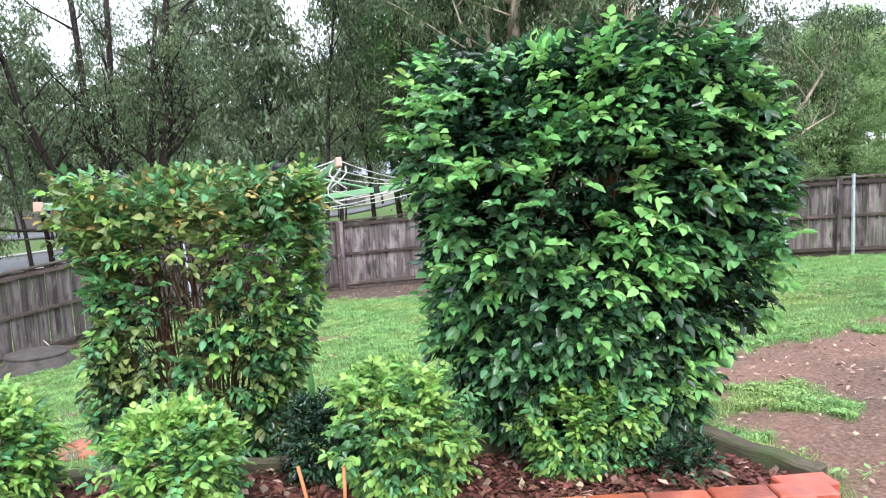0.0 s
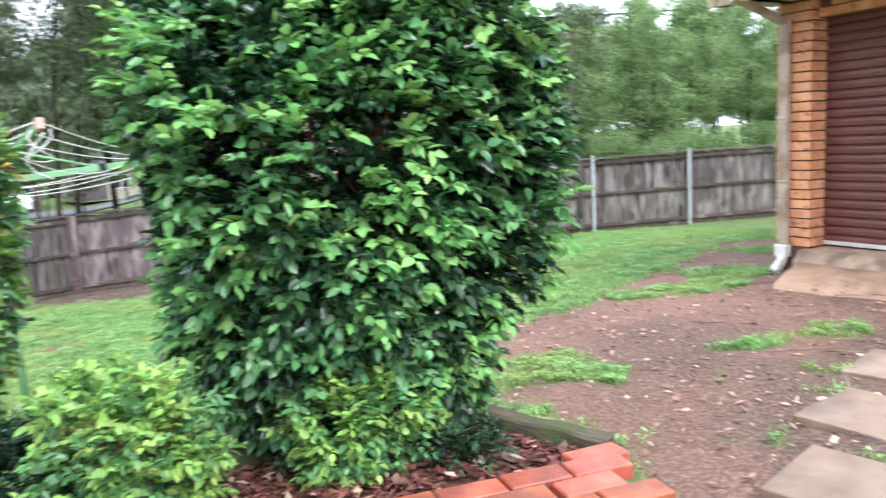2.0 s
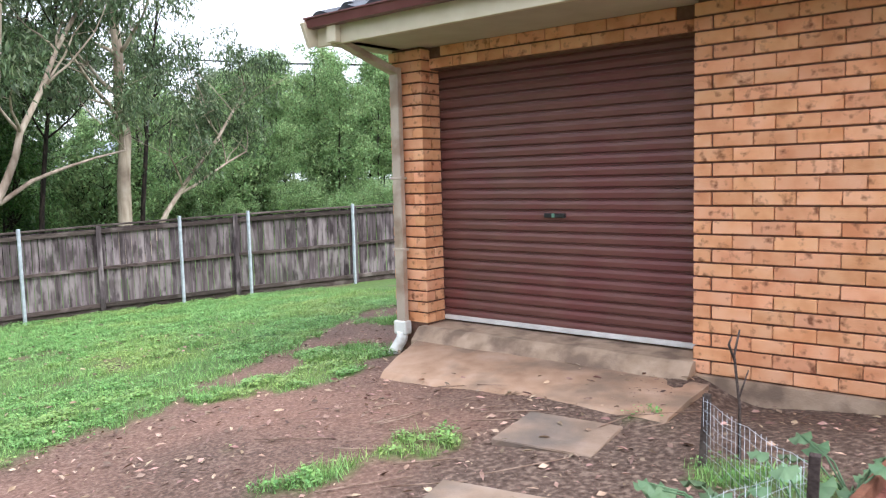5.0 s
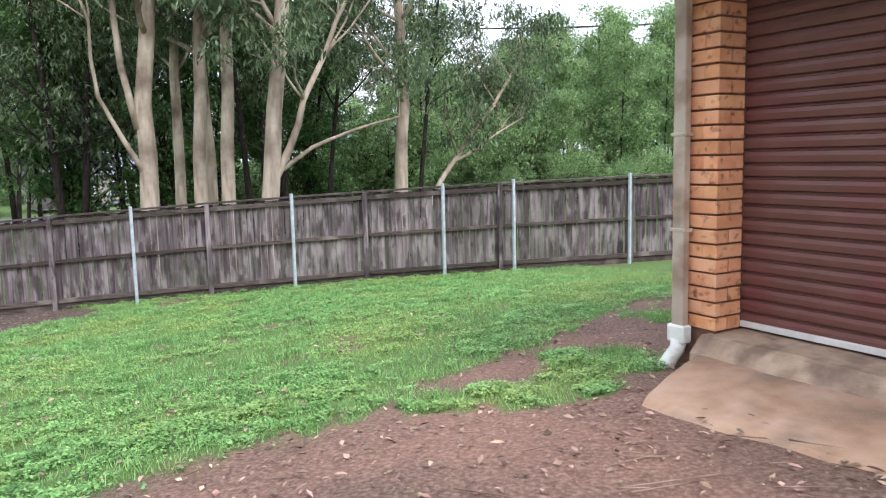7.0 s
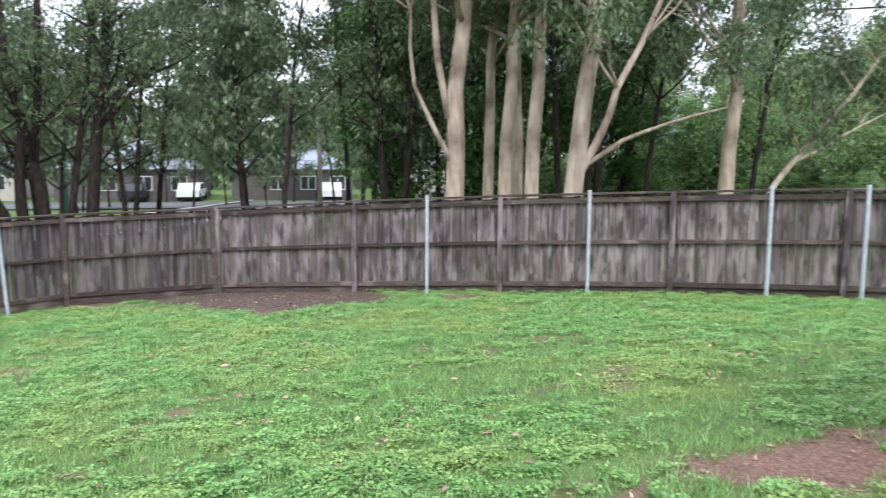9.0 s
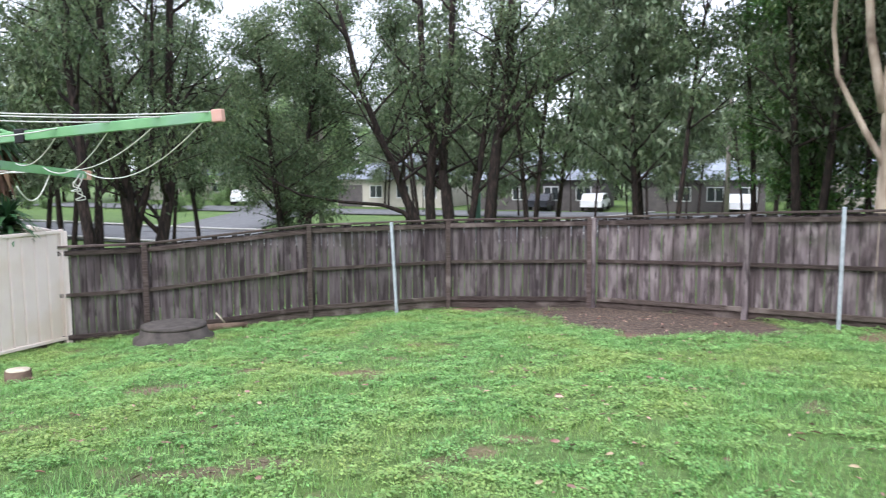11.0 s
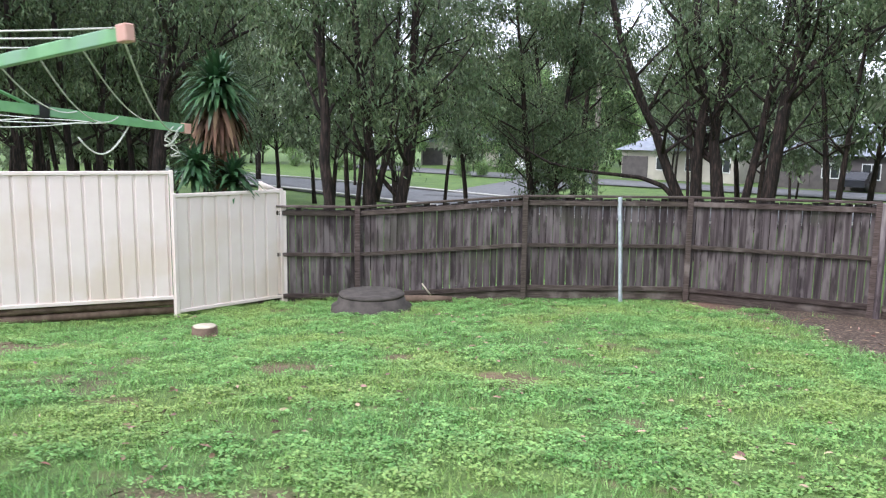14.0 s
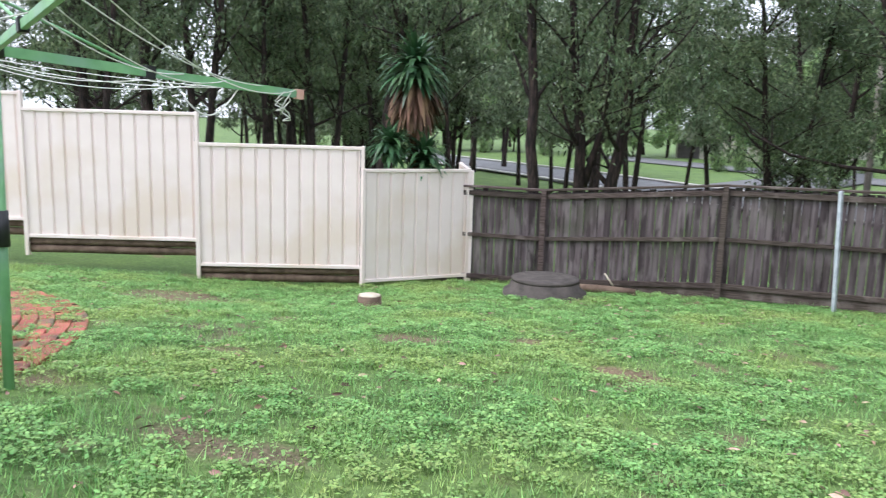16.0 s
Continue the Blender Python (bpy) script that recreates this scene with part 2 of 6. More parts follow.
M = dict(
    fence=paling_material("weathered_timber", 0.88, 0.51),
    # same paling recipe at a lower tone, for the side fence
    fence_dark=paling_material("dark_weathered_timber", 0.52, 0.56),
    rail=mat("weathered_rail", [(0.045, 0.033, 0.028), (0.12, 0.092, 0.082)], 12, 0.9, bump=0.6, stretch=(0.5, 4, 6), vary=0.3, spec=0.2, stain=(0.19, 0.155, 0.14), stain_scale=3, stain_from=0.55),
    galv=mat("galvanised_steel", [(0.42, 0.47, 0.52), (0.62, 0.66, 0.70)], 14, 0.45, 0.35, bump=0.05),
    cream=mat("cream_painted_steel", [(0.80, 0.685, 0.64), (0.85, 0.74, 0.695)], 3, 0.45, bump=0.03, stain=(0.76, 0.635, 0.55), stain_scale=1.1),
    brick=mat("orange_brick", [(0.60, 0.26, 0.12), (0.72, 0.36, 0.19), (0.76, 0.42, 0.25)], 5, 0.85, bump=0.35, bump_scale=120, vary=0.10, stain=(0.24, 0.10, 0.05), stain_scale=16, spec=0.2, stain_from=0.57),
    mortar=mat("brown_mortar", [(0.12, 0.06, 0.04), (0.20, 0.11, 0.075)], 20, 0.95, bump=0.4),
    door=mat("maroon_roller_door", [(0.135, 0.056, 0.046), (0.17, 0.074, 0.060)], 3, 0.42, bump=0.05, stain=(0.15, 0.052, 0.047), stain_scale=2.5),
    strip=mat("door_seal", [(0.55, 0.53, 0.5), (0.7, 0.68, 0.65)], 10, 0.6, bump=0.1),
    gutter=mat("maroon_gutter", [(0.12, 0.04, 0.037), (0.16, 0.06, 0.055)], 6, 0.35, bump=0.03),
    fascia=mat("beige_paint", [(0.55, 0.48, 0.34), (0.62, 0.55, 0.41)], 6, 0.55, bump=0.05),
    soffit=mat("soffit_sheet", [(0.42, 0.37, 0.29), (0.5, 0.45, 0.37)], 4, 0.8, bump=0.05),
    pipe=mat("downpipe_paint", [(0.42, 0.34, 0.27), (0.50, 0.42, 0.34)], 5, 0.5, bump=0.05, stain=(0.3, 0.22, 0.16), stain_scale=4),
    pvc=mat("white_pvc", [(0.7, 0.7, 0.66), (0.82, 0.82, 0.78)], 8, 0.4, bump=0.05, stain=(0.5, 0.45, 0.36), stain_scale=6),
    tile=mat("charcoal_roof_tile", [(0.035, 0.037, 0.045), (0.075, 0.08, 0.095)], 9, 0.5, bump=0.3, vary=0.25),
    slab=mat("stained_concrete", [(0.31, 0.19, 0.12), (0.41, 0.265, 0.175), (0.46, 0.32, 0.23)], 5, 0.85, bump=0.35, bump_scale=70, stain=(0.24, 0.17, 0.12), stain_scale=2.2),
    stepping=mat("stepping_concrete", [(0.19, 0.135, 0.10), (0.27, 0.19, 0.14), (0.32, 0.24, 0.19)], 5, 0.85, bump=0.35, bump_scale=70, vary=0.12, stain=(0.15, 0.12, 0.10), stain_scale=2.2),
    step=mat("grey_concrete", [(0.33, 0.235, 0.16), (0.45, 0.335, 0.24)], 9, 0.9, bump=0.4, bump_scale=80, stain=(0.2, 0.14, 0.1), stain_scale=4),
    paver=mat("terracotta_paver", [(0.30, 0.075, 0.037), (0.43, 0.125, 0.062), (0.46, 0.18, 0.11)], 8, 0.42, bump=0.3, bump_scale=90, vary=0.22, stain=(0.26, 0.09, 0.06), stain_scale=5),
    paver_old=mat("worn_red_paver", [(0.32, 0.10, 0.06), (0.46, 0.17, 0.11)], 8, 0.8, bump=0.4, bump_scale=90, vary=0.25, stain=(0.12, 0.09, 0.06), stain_scale=4),
    sleeper=mat("mossy_sleeper", [(0.06, 0.05, 0.035), (0.15, 0.125, 0.085)], 10, 0.95, bump=0.8, bump_scale=30, stretch=(1, 8, 8), stain=(0.09, 0.11, 0.045), stain_scale=4),
    mulch=mat("bark_mulch", [(0.05, 0.018, 0.012), (0.14, 0.05, 0.035), (0.22, 0.10, 0.07)], 30, 0.75, bump=1.0, bump_scale=60, vary=0.4, island=True),
    litter=mat("dry_leaf", [(0.16, 0.09, 0.06), (0.48, 0.34, 0.26)], 9, 0.8, bump=0.1, vary=0.7, island=True),
    grit=mat("soil_crumbs", [(0.10, 0.06, 0.045), (0.30, 0.19, 0.145)], 9, 0.85, bump=0.1, vary=0.6, island=True),
    grass=mat("grass_blade", [(0.14, 0.30, 0.08), (0.32, 0.54, 0.18)], 7, 0.5, bump=0, vary=0.38, island=True, translucent=0.3, stain=(0.31, 0.43, 0.13), stain_scale=0.9),
    # dark green pushed to near black: the shrubs' inner shade is in this colour
    hedge_dark=mat("glossy_dark_shade_leaf", [(0.013, 0.038, 0.019), (0.042, 0.098, 0.045)], 4, 0.27, bump=0, vary=0.6, island=True, translucent=0.15, spec=0.6),
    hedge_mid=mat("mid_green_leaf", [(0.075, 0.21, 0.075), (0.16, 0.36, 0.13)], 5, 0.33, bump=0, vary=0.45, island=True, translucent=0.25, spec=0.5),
    bronze=mat("bronze_tip_leaf", [(0.34, 0.30, 0.08), (0.50, 0.30, 0.12)], 5, 0.45, bump=0, vary=0.4, island=True, translucent=0.3),
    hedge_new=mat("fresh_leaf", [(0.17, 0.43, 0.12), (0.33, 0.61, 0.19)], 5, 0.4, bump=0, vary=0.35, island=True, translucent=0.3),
    lime=mat("lime_leaf", [(0.18, 0.37, 0.08), (0.37, 0.57, 0.15)], 5, 0.4, bump=0, vary=0.4, island=True, translucent=0.3),
    olive=mat("olive_leaf", [(0.10, 0.16, 0.05), (0.27, 0.33, 0.11)], 5, 0.35, bump=0, vary=0.5, island=True, translucent=0.2, stain=(0.24, 0.13, 0.05), stain_scale=3, stain_from=0.60),
    gum=mat("gum_leaf", [(0.055, 0.088, 0.040), (0.19, 0.25, 0.125)], 0.8, 0.5, bump=0, vary=0.6, island=True, translucent=0.3),
    # gum leaf paled for far trees: distance haze is put into the colour
    hazy=mat("hazy_gum_leaf", [(0.11, 0.15, 0.085), (0.27, 0.33, 0.20)], 0.8, 0.5, bump=0, vary=0.5, island=True, translucent=0.35),
    broad=mat("broad_dark_leaf", [(0.035, 0.085, 0.022), (0.12, 0.22, 0.06)], 0.8, 0.5, bump=0, vary=0.5, island=True, translucent=0.3),
    # leaf green of the wood, lightened with some distance haze in the colour
    forest=mat("hazy_forest_leaf", [(0.18, 0.29, 0.11), (0.37, 0.50, 0.23)], 0.6, 0.6, bump=0, vary=0.5, island=True, translucent=0.45),
    twig=mat("red_brown_twig", [(0.10, 0.045, 0.028), (0.19, 0.11, 0.075)], 20, 0.8, bump=0.2),
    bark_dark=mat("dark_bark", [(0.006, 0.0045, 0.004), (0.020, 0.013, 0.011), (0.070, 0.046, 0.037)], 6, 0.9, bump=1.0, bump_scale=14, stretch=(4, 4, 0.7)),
    bark_pale=mat("pale_gum_bark", [(0.24, 0.18, 0.13), (0.42, 0.34, 0.26), (0.52, 0.44, 0.35)], 3, 0.8, bump=0.3, bump_scale=14, stretch=(3, 3, 0.5), stain=(0.13, 0.09, 0.065), stain_scale=0.9),
    hoist=mat("green_enamel", [(0.17, 0.38, 0.17), (0.25, 0.50, 0.24)], 9, 0.4, bump=0.05, stain=(0.24, 0.42, 0.27), stain_scale=5),
    hoist_cap=mat("faded_pink_cap", [(0.62, 0.33, 0.26), (0.7, 0.45, 0.37)], 9, 0.6, bump=0.05),
    black=mat("black_plastic", [(0.015, 0.015, 0.016), (0.03, 0.03, 0.032)], 9, 0.45, bump=0.05),
    line=mat("white_cord", [(0.62, 0.62, 0.56), (0.75, 0.75, 0.7)], 30, 0.6, bump=0),
    pole=mat("green_pole", [(0.10, 0.21, 0.15), (0.14, 0.27, 0.19)], 9, 0.6, bump=0.05),
    power=mat("grey_pole_timber", [(0.2, 0.18, 0.15), (0.32, 0.28, 0.24)], 6, 0.9, bump=0.3, stretch=(5, 5, 1)),
    asphalt=mat("asphalt", [(0.10, 0.10, 0.105), (0.16, 0.16, 0.165)], 3, 0.75, bump=0.2),
    kerb=mat("kerb_concrete", [(0.38, 0.37, 0.35), (0.5, 0.48, 0.45)], 5, 0.85, bump=0.2),
    wall_far=mat("pale_render", [(0.42, 0.38, 0.33), (0.5, 0.46, 0.4)], 2, 0.8, bump=0.1, vary=0.25),
    wall_far2=mat("dark_render", [(0.09, 0.08, 0.08), (0.14, 0.12, 0.12)], 2, 0.8, bump=0.1),
    roof_far=mat("grey_metal_roof", [(0.20, 0.22, 0.27), (0.29, 0.31, 0.36)], 2, 0.5, bump=0.1, vary=0.25),
    glass=mat("dark_glass", [(0.03, 0.035, 0.04), (0.05, 0.055, 0.06)], 2, 0.1, bump=0, spec=0.7),
    white=mat("white_paint", [(0.7, 0.7, 0.7), (0.8, 0.8, 0.8)], 2, 0.35, bump=0),
    carblack=mat("dark_car_paint", [(0.02, 0.022, 0.028), (0.03, 0.03, 0.04)], 2, 0.25, bump=0, spec=0.7),
    red=mat("red_plastic", [(0.5, 0.03, 0.03), (0.6, 0.05, 0.05)], 2, 0.5, bump=0),
    rubber=mat("tyre_rubber", [(0.02, 0.02, 0.02), (0.035, 0.035, 0.035)], 9, 0.8, bump=0.1),
    stake=mat("orange_stake", [(0.42, 0.16, 0.06), (0.5, 0.22, 0.09)], 12, 0.7, bump=0.2),
    tank=mat("dark_concrete", [(0.045, 0.038, 0.034), (0.10, 0.085, 0.075)], 8, 0.9, bump=0.6, bump_scale=40),
    log=mat("wet_log", [(0.08, 0.05, 0.035), (0.2, 0.14, 0.10)], 8, 0.85, bump=0.6, bump_scale=30),
    cut=mat("cut_wood", [(0.45, 0.38, 0.28), (0.62, 0.55, 0.44)], 18, 0.8, bump=0.3),
    palm=mat("dracaena_leaf", [(0.03, 0.085, 0.035), (0.07, 0.15, 0.06)], 4, 0.4, bump=0, vary=0.4, island=True, translucent=0.15),
    palm_dead=mat("dead_frond", [(0.09, 0.05, 0.03), (0.19, 0.105, 0.06)], 4, 0.8, bump=0, vary=0.4, island=True),
    squash=mat("squash_leaf", [(0.11, 0.21, 0.10), (0.20, 0.31, 0.17)], 8, 0.5, bump=0.2, vary=0.3, island=True, translucent=0.25),
    rust=mat("rusty_box", [(0.10, 0.04, 0.022), (0.22, 0.09, 0.05)], 8, 0.85, bump=0.4),
)


def from_arrays(name, verts, faces, material, parent=None, label="", kind="", smooth=False):
    me = bpy.data.meshes.new(name)
    verts = np.asarray(verts, dtype=np.float32).reshape(-1, 3)
    faces = np.asarray(faces, dtype=np.int32)
    k = faces.shape[1]
    me.vertices.add(len(verts))
    me.vertices.foreach_set("co", verts.ravel())
    me.loops.add(faces.size)
    me.loops.foreach_set("vertex_index", faces.ravel())
    me.polygons.add(len(faces))
    me.polygons.foreach_set("loop_start", np.arange(0, faces.size, k, dtype=np.int32))
    me.update(calc_edges=True)
    if smooth:
        me.polygons.foreach_set("use_smooth", np.ones(len(faces), dtype=bool))
    for mm in (material if isinstance(material, (list, tuple)) else [material]):
        me.materials.append(mm)
    ob = new(name, me)
    ob.parent = parent
    return tagged(ob, label, kind=kind)


def part(name, bm, material, parent=None, label="", smooth=False):
    me = bpy.data.meshes.new(name)
    bmesh.ops.recalc_face_normals(bm, faces=bm.faces)
    bm.to_mesh(me)
    bm.free()
    if smooth:
        for p in me.polygons:
            p.use_smooth = True
    me.materials.append(material)
    ob = new(name, me)
    ob.parent = parent
    return tagged(ob, label)


def box(bm, lo, hi, m=None, bevel=0.0):
    """A box from corner lo to corner hi, turned by m, with chamfered edges."""
    r = bmesh.ops.create_cube(bm, size=1)
    vs = r["verts"]
    for v in vs:
        v.co = Vector([(lo[i] + hi[i]) / 2 + v.co[i] * (hi[i] - lo[i]) for i in range(3)])
        if m is not None:
            v.co = m @ v.co
    if bevel:
        es = list({e for v in vs for e in v.link_edges})
        bmesh.ops.bevel(bm, geom=es, offset=bevel, segments=1, affect="EDGES")
    return bm


def tube_arrays(points, radii, sides=8):
    """Verts and quads of a tapering tube along points."""
    pts = [Vector(p) for p in points]
    vs, fs = [], []
    x = Vector((1, 0, 0))
    for i, p in enumerate(pts):
        d = (pts[min(i + 1, len(pts) - 1)] - pts[max(i - 1, 0)]).normalized()
        x = (x - d * x.dot(d))
        if x.length < 1e-3:
            x = d.orthogonal()
        x.normalize()
        y = d.cross(x)
        for k in range(sides):
            a = 2 * math.pi * k / sides
            vs.append(p + (x * math.cos(a) + y * math.sin(a)) * radii[i])
    for i in range(len(pts) - 1):
        for k in range(sides):
            k2 = (k + 1) % sides
            fs.append((i * sides + k, i * sides + k2, (i + 1) * sides + k2, (i + 1) * sides + k))
    n = len(vs)
    vs += [pts[0], pts[-1]]
    for k in range(sides):
        k2 = (k + 1) % sides
        fs.append((n, k2, k, k))
        b = (len(pts) - 1) * sides
        fs.append((n + 1, b + k, b + k2, b + k2))
    return [tuple(v) for v in vs], fs


def tubes(name, runs, material, parent=None, label="", sides=8):
    bm = bmesh.new()
    for points, radii in runs:
        vs, fs = tube_arrays(points, radii if hasattr(radii, "__len__") else [radii] * len(points), sides)
        bv = [bm.verts.new(v) for v in vs]
        for f in fs:
            u = list(dict.fromkeys(f))
            bm.faces.new([bv[i] for i in u])
    return part(name, bm, material, parent, label, smooth=True)


def leaf_cloud(name, centres, normals_out, length, width, material, parent=None, droop=0.3, seed=1, label="", kind="", fold=True, spread=1.0):
    """Many small pointed leaves: one at each centre, each a folded blade of four triangles' worth of faces."""
    r = np.random.RandomState(seed)
    c = np.asarray(centres, dtype=np.float64)
    n = len(c)
    d = np.asarray(normals_out, dtype=np.float64) + r.normal(0, 0.55 * spread, (n, 3))
    d[:, 2] -= droop
    d /= np.linalg.norm(d, axis=1)[:, None] + 1e-9
    s = np.cross(d, r.normal(0, 0.5, (n, 3)) + np.array([0, 0, 1.0]))
    s /= np.linalg.norm(s, axis=1)[:, None] + 1e-9
    up = np.cross(s, d)
    ln = length * (0.65 + 0.6 * r.rand(n))[:, None]
    wd = width * (0.65 + 0.6 * r.rand(n))[:, None]
    a = c
    tip = c + d * ln - up * ln * 0.15
    l1 = c + d * ln * 0.45 + s * wd * 0.5 + up * wd * 0.18
    l2 = c + d * ln * 0.45 - s * wd * 0.5 + up * wd * 0.18
    if fold:
        near_, far_ = c + d * ln * 0.27, c + d * ln * 0.66 - up * ln * 0.04
        v = np.stack([a, near_ + s * wd * 0.44 + up * wd * 0.15, far_ + s * wd * 0.40 + up * wd * 0.14, tip, far_ - s * wd * 0.40 + up * wd * 0.14, near_ - s * wd * 0.44 + up * wd * 0.15], 1).reshape(-1, 3)
        i = np.arange(n)[:, None] * 6
        f = np.concatenate([i + np.array([[0, 1, 2, 3]]), i + np.array([[0, 3, 4, 5]])], 0)
        f = f.reshape(2, n, 4).transpose(1, 0, 2).reshape(-1, 4)
    else:
        v = np.stack([a, l1, tip, l2], 1).reshape(-1, 3)
        f = np.arange(n * 4).reshape(n, 4)
    return from_arrays(name, v, f, material, parent, label, kind)


# ---- ground ----
def smooth01(x):
    x = np.clip(x, 0, 1)
    return x * x * (3 - 2 * x)


def ground_z(x, y):
    x, y = np.asarray(x, dtype=float), np.asarray(y, dtype=float)
    xc, yc = np.clip(x, -9, 9), np.clip(y, -1, 17)
    z = -0.1605 + 0.0894 * xc - 0.0829 * yc - 0.0031 * xc * xc - 0.0022 * xc * yc + 0.0008 * yc * yc
    z = z - 0.16 * np.exp(-((x - 5.0) ** 2 + (y - 2.8) ** 2) / 2.9)
    along = (x - 5.724) * 0.176 - (y - 5.928) * 0.984
    off = (x - 5.724) * 0.984 + (y - 5.928) * 0.176
    z = z - 0.19 * smooth01((along - 2.25) / 0.5) * np.exp(-(off / 0.6) ** 2)
    z = z - 0.20 * np.exp(-((x + 6.2) ** 2 + (y - 7.6) ** 2) / 5.0)
    away = np.clip(np.hypot(x - np.clip(x, -9, 14), y - np.clip(y, -6, 17)), 0, None)
    west = smooth01((4 - x) / 12)
    z = z + (-2.9 - z) * smooth01(away / 22) * west
    z = z + smooth01((x - 7) / 16) * smooth01((y - 15) / 10) * 1.15
    return z


SOIL = [(1.7, 3.3), (1.75, 3.9), (2.05, 5.0), (2.2, 5.75), (2.96, 6.2), (3.42, 6.3), (3.85, 6.6), (4.49, 7.0), (5.5, 7.7), (6.5, 8.4), (7.6, 8.9), (9.5, 7.5), (9.5, 0), (5, -2), (1.3, 0.5), (1.6, 2.6)]


def inside(poly, x, y):
    """Signed distance to a polygon's edge, positive inside."""
    x, y = np.asarray(x, dtype=float), np.asarray(y, dtype=float)
    ins = np.zeros(x.shape, dtype=bool)
    best = np.full(x.shape, 1e9)
    k = len(poly)
    for i in range(k):
        x1, y1 = poly[i]
        x2, y2 = poly[(i + 1) % k]
        c = ((y1 > y) != (y2 > y)) & (x < (x2 - x1) * (y - y1) / ((y2 - y1) or 1e-9) + x1)
        ins ^= c
        t = np.clip(((x - x1) * (x2 - x1) + (y - y1) * (y2 - y1)) / ((x2 - x1) ** 2 + (y2 - y1) ** 2), 0, 1)
        best = np.minimum(best, np.hypot(x - x1 - t * (x2 - x1), y - y1 - t * (y2 - y1)))
    return np.where(ins, best, -best)


def vnoise(x, y, s, seed=0):
    """Smooth value noise in the plane, -1 to 1."""
    x, y = np.asarray(x) / s, np.asarray(y) / s
    xi, yi = np.floor(x).astype(np.int64), np.floor(y).astype(np.int64)
    fx, fy = smooth01(x - xi), smooth01(y - yi)

    def raw(a, b):
        v = np.sin(a * 127.1 + b * 311.7 + seed * 74.7) * 43758.5453
        return (v - np.floor(v)) * 2 - 1
    h = raw
    if xi.size > 20000:
        x0, y0, x1, y1 = xi.min(), yi.min(), xi.max() + 2, yi.max() + 2
        if (x1 - x0) * (y1 - y0) < 400000:
            table = raw(np.arange(x0, x1)[:, None], np.arange(y0, y1)[None, :])

            def h(a, b):
                return table[a - x0, b - y0]
    return (h(xi, yi) * (1 - fx) + h(xi + 1, yi) * fx) * (1 - fy) + (h(xi, yi + 1) * (1 - fx) + h(xi + 1, yi + 1) * fx) * fy


CORNER_SOIL = [(-3.4, 15.3), (-1.9, 14.3), (-0.6, 13.3), (0.6, 13.4), (2.2, 14.3), (1.0, 15.6), (-1.7, 16.2), (-3.0, 15.8)]
PATCHES = [(-5.7, 6.7, 0.42, 1), (-5.2, 6.3, 0.3, 1), (-3.7, 4.0, 0.22, 1), (-2.6, 8.3, 0.16, 1), (-4.4, 7.0, 0.12, 1), (-2.0, 9.2, 0.14, 1), (-1.1, 11.6, 0.22, 1), (-1.6, 7.0, 0.12, 1), (4.7, 6.1, 0.35, -1), (3.7, 5.6, 0.3, -1), (3.9, 6.2, 0.25, -1), (3.35, 3.75, 0.12, -1), (2.3, 2.95, 0.14, -1), (2.6, 3.0, 0.12, -1), (1.88, 3.12, 0.2, -1), (1.65, 3.7, 0.15, -1), (2.15, 4.5, 0.2, -1), (4.25, 3.95, 0.16, -1), (3.45, 3.85, 0.22, -1), (5.4, 6.6, 0.45, -1), (3.95, 2.45, 0.24, -1), (4.8, 2.6, 0.34, -1), (6.6, 7.6, 0.4, -1), (4.3, 3.75, 0.14, -1), (2.55, 2.35, 0.12, -1), (4.45, 3.2, 0.16, -1), (2.0, 2.75, 0.14, -1), (5.2, 3.3, 0.14, -1), (3.15, 3.5, 0.14, -1),
           (-5.6, 6.6, 0.7, 1), (-2.9, 6.9, 0.35, 1), (0.4, 5.9, 0.35, 1), (-1.5, 9.6, 0.25, 1), (2.6, 14.3, 0.5, 1), (-0.10, 6.37, 0.16, 1), (-0.19, 6.77, 0.12, 1), (0.14, 7.26, 0.1, 1), (-1.39, 6.11, 0.22, 1), (-2.40, 9.37, 0.12, 1), (0.37, 8.11, 0.1, 1), (-2.42, 15.31, 0.2, 1)]


def soil_amount(x, y):
    """1 on bare soil, 0 on grass."""
    w = vnoise(x, y, 0.9, 1) * 0.28 + vnoise(x, y, 0.35, 2) * 0.18 + vnoise(x, y, 0.12, 3) * 0.1
    s = smooth01((inside(SOIL, x, y) + w) / 0.3 + 0.5)
    s = np.maximum(s, smooth01((inside(CORNER_SOIL, x, y) + w * 1.6) / 0.4 + 0.5))
    for px, py, pr, sign in PATCHES:
        q = smooth01((pr - np.hypot(x - px, (y - py)) + (w if sign > 0 else w * 1.6 + vnoise(x, y, 0.2, 6) * 0.15)) / 0.25)
        s = np.maximum(s, q * 0.8) if sign > 0 else s * (1 - 0.85 * q)
    spot = smooth01((vnoise(x, y, 0.5, 9) + 0.5 * vnoise(x, y, 0.17, 10) - 0.72) / 0.25)
    return np.maximum(s, spot * 0.6)


def axis_lines(lo, hi, step, far_lo, far_hi):
    a = list(np.arange(lo, hi, step))
    d, v = step, lo
    left = []
    while v > far_lo:
        d *= 1.18
        v -= d
        left.append(v)
    d, v = step, a[-1]
    right = []
    while v < far_hi:
        d *= 1.18
        v += d
        right.append(v)
    return np.array(left[::-1] + a + right)


gx = axis_lines(-9.5, 12.0, 0.07, -600, 600)
gy = axis_lines(-0.5, 17.5, 0.07, -600, 600)
GX, GY = np.meshgrid(gx, gy)
GZ = ground_z(GX, GY)
near = (np.abs(GX) < 13) & (GY > -1) & (GY < 19)
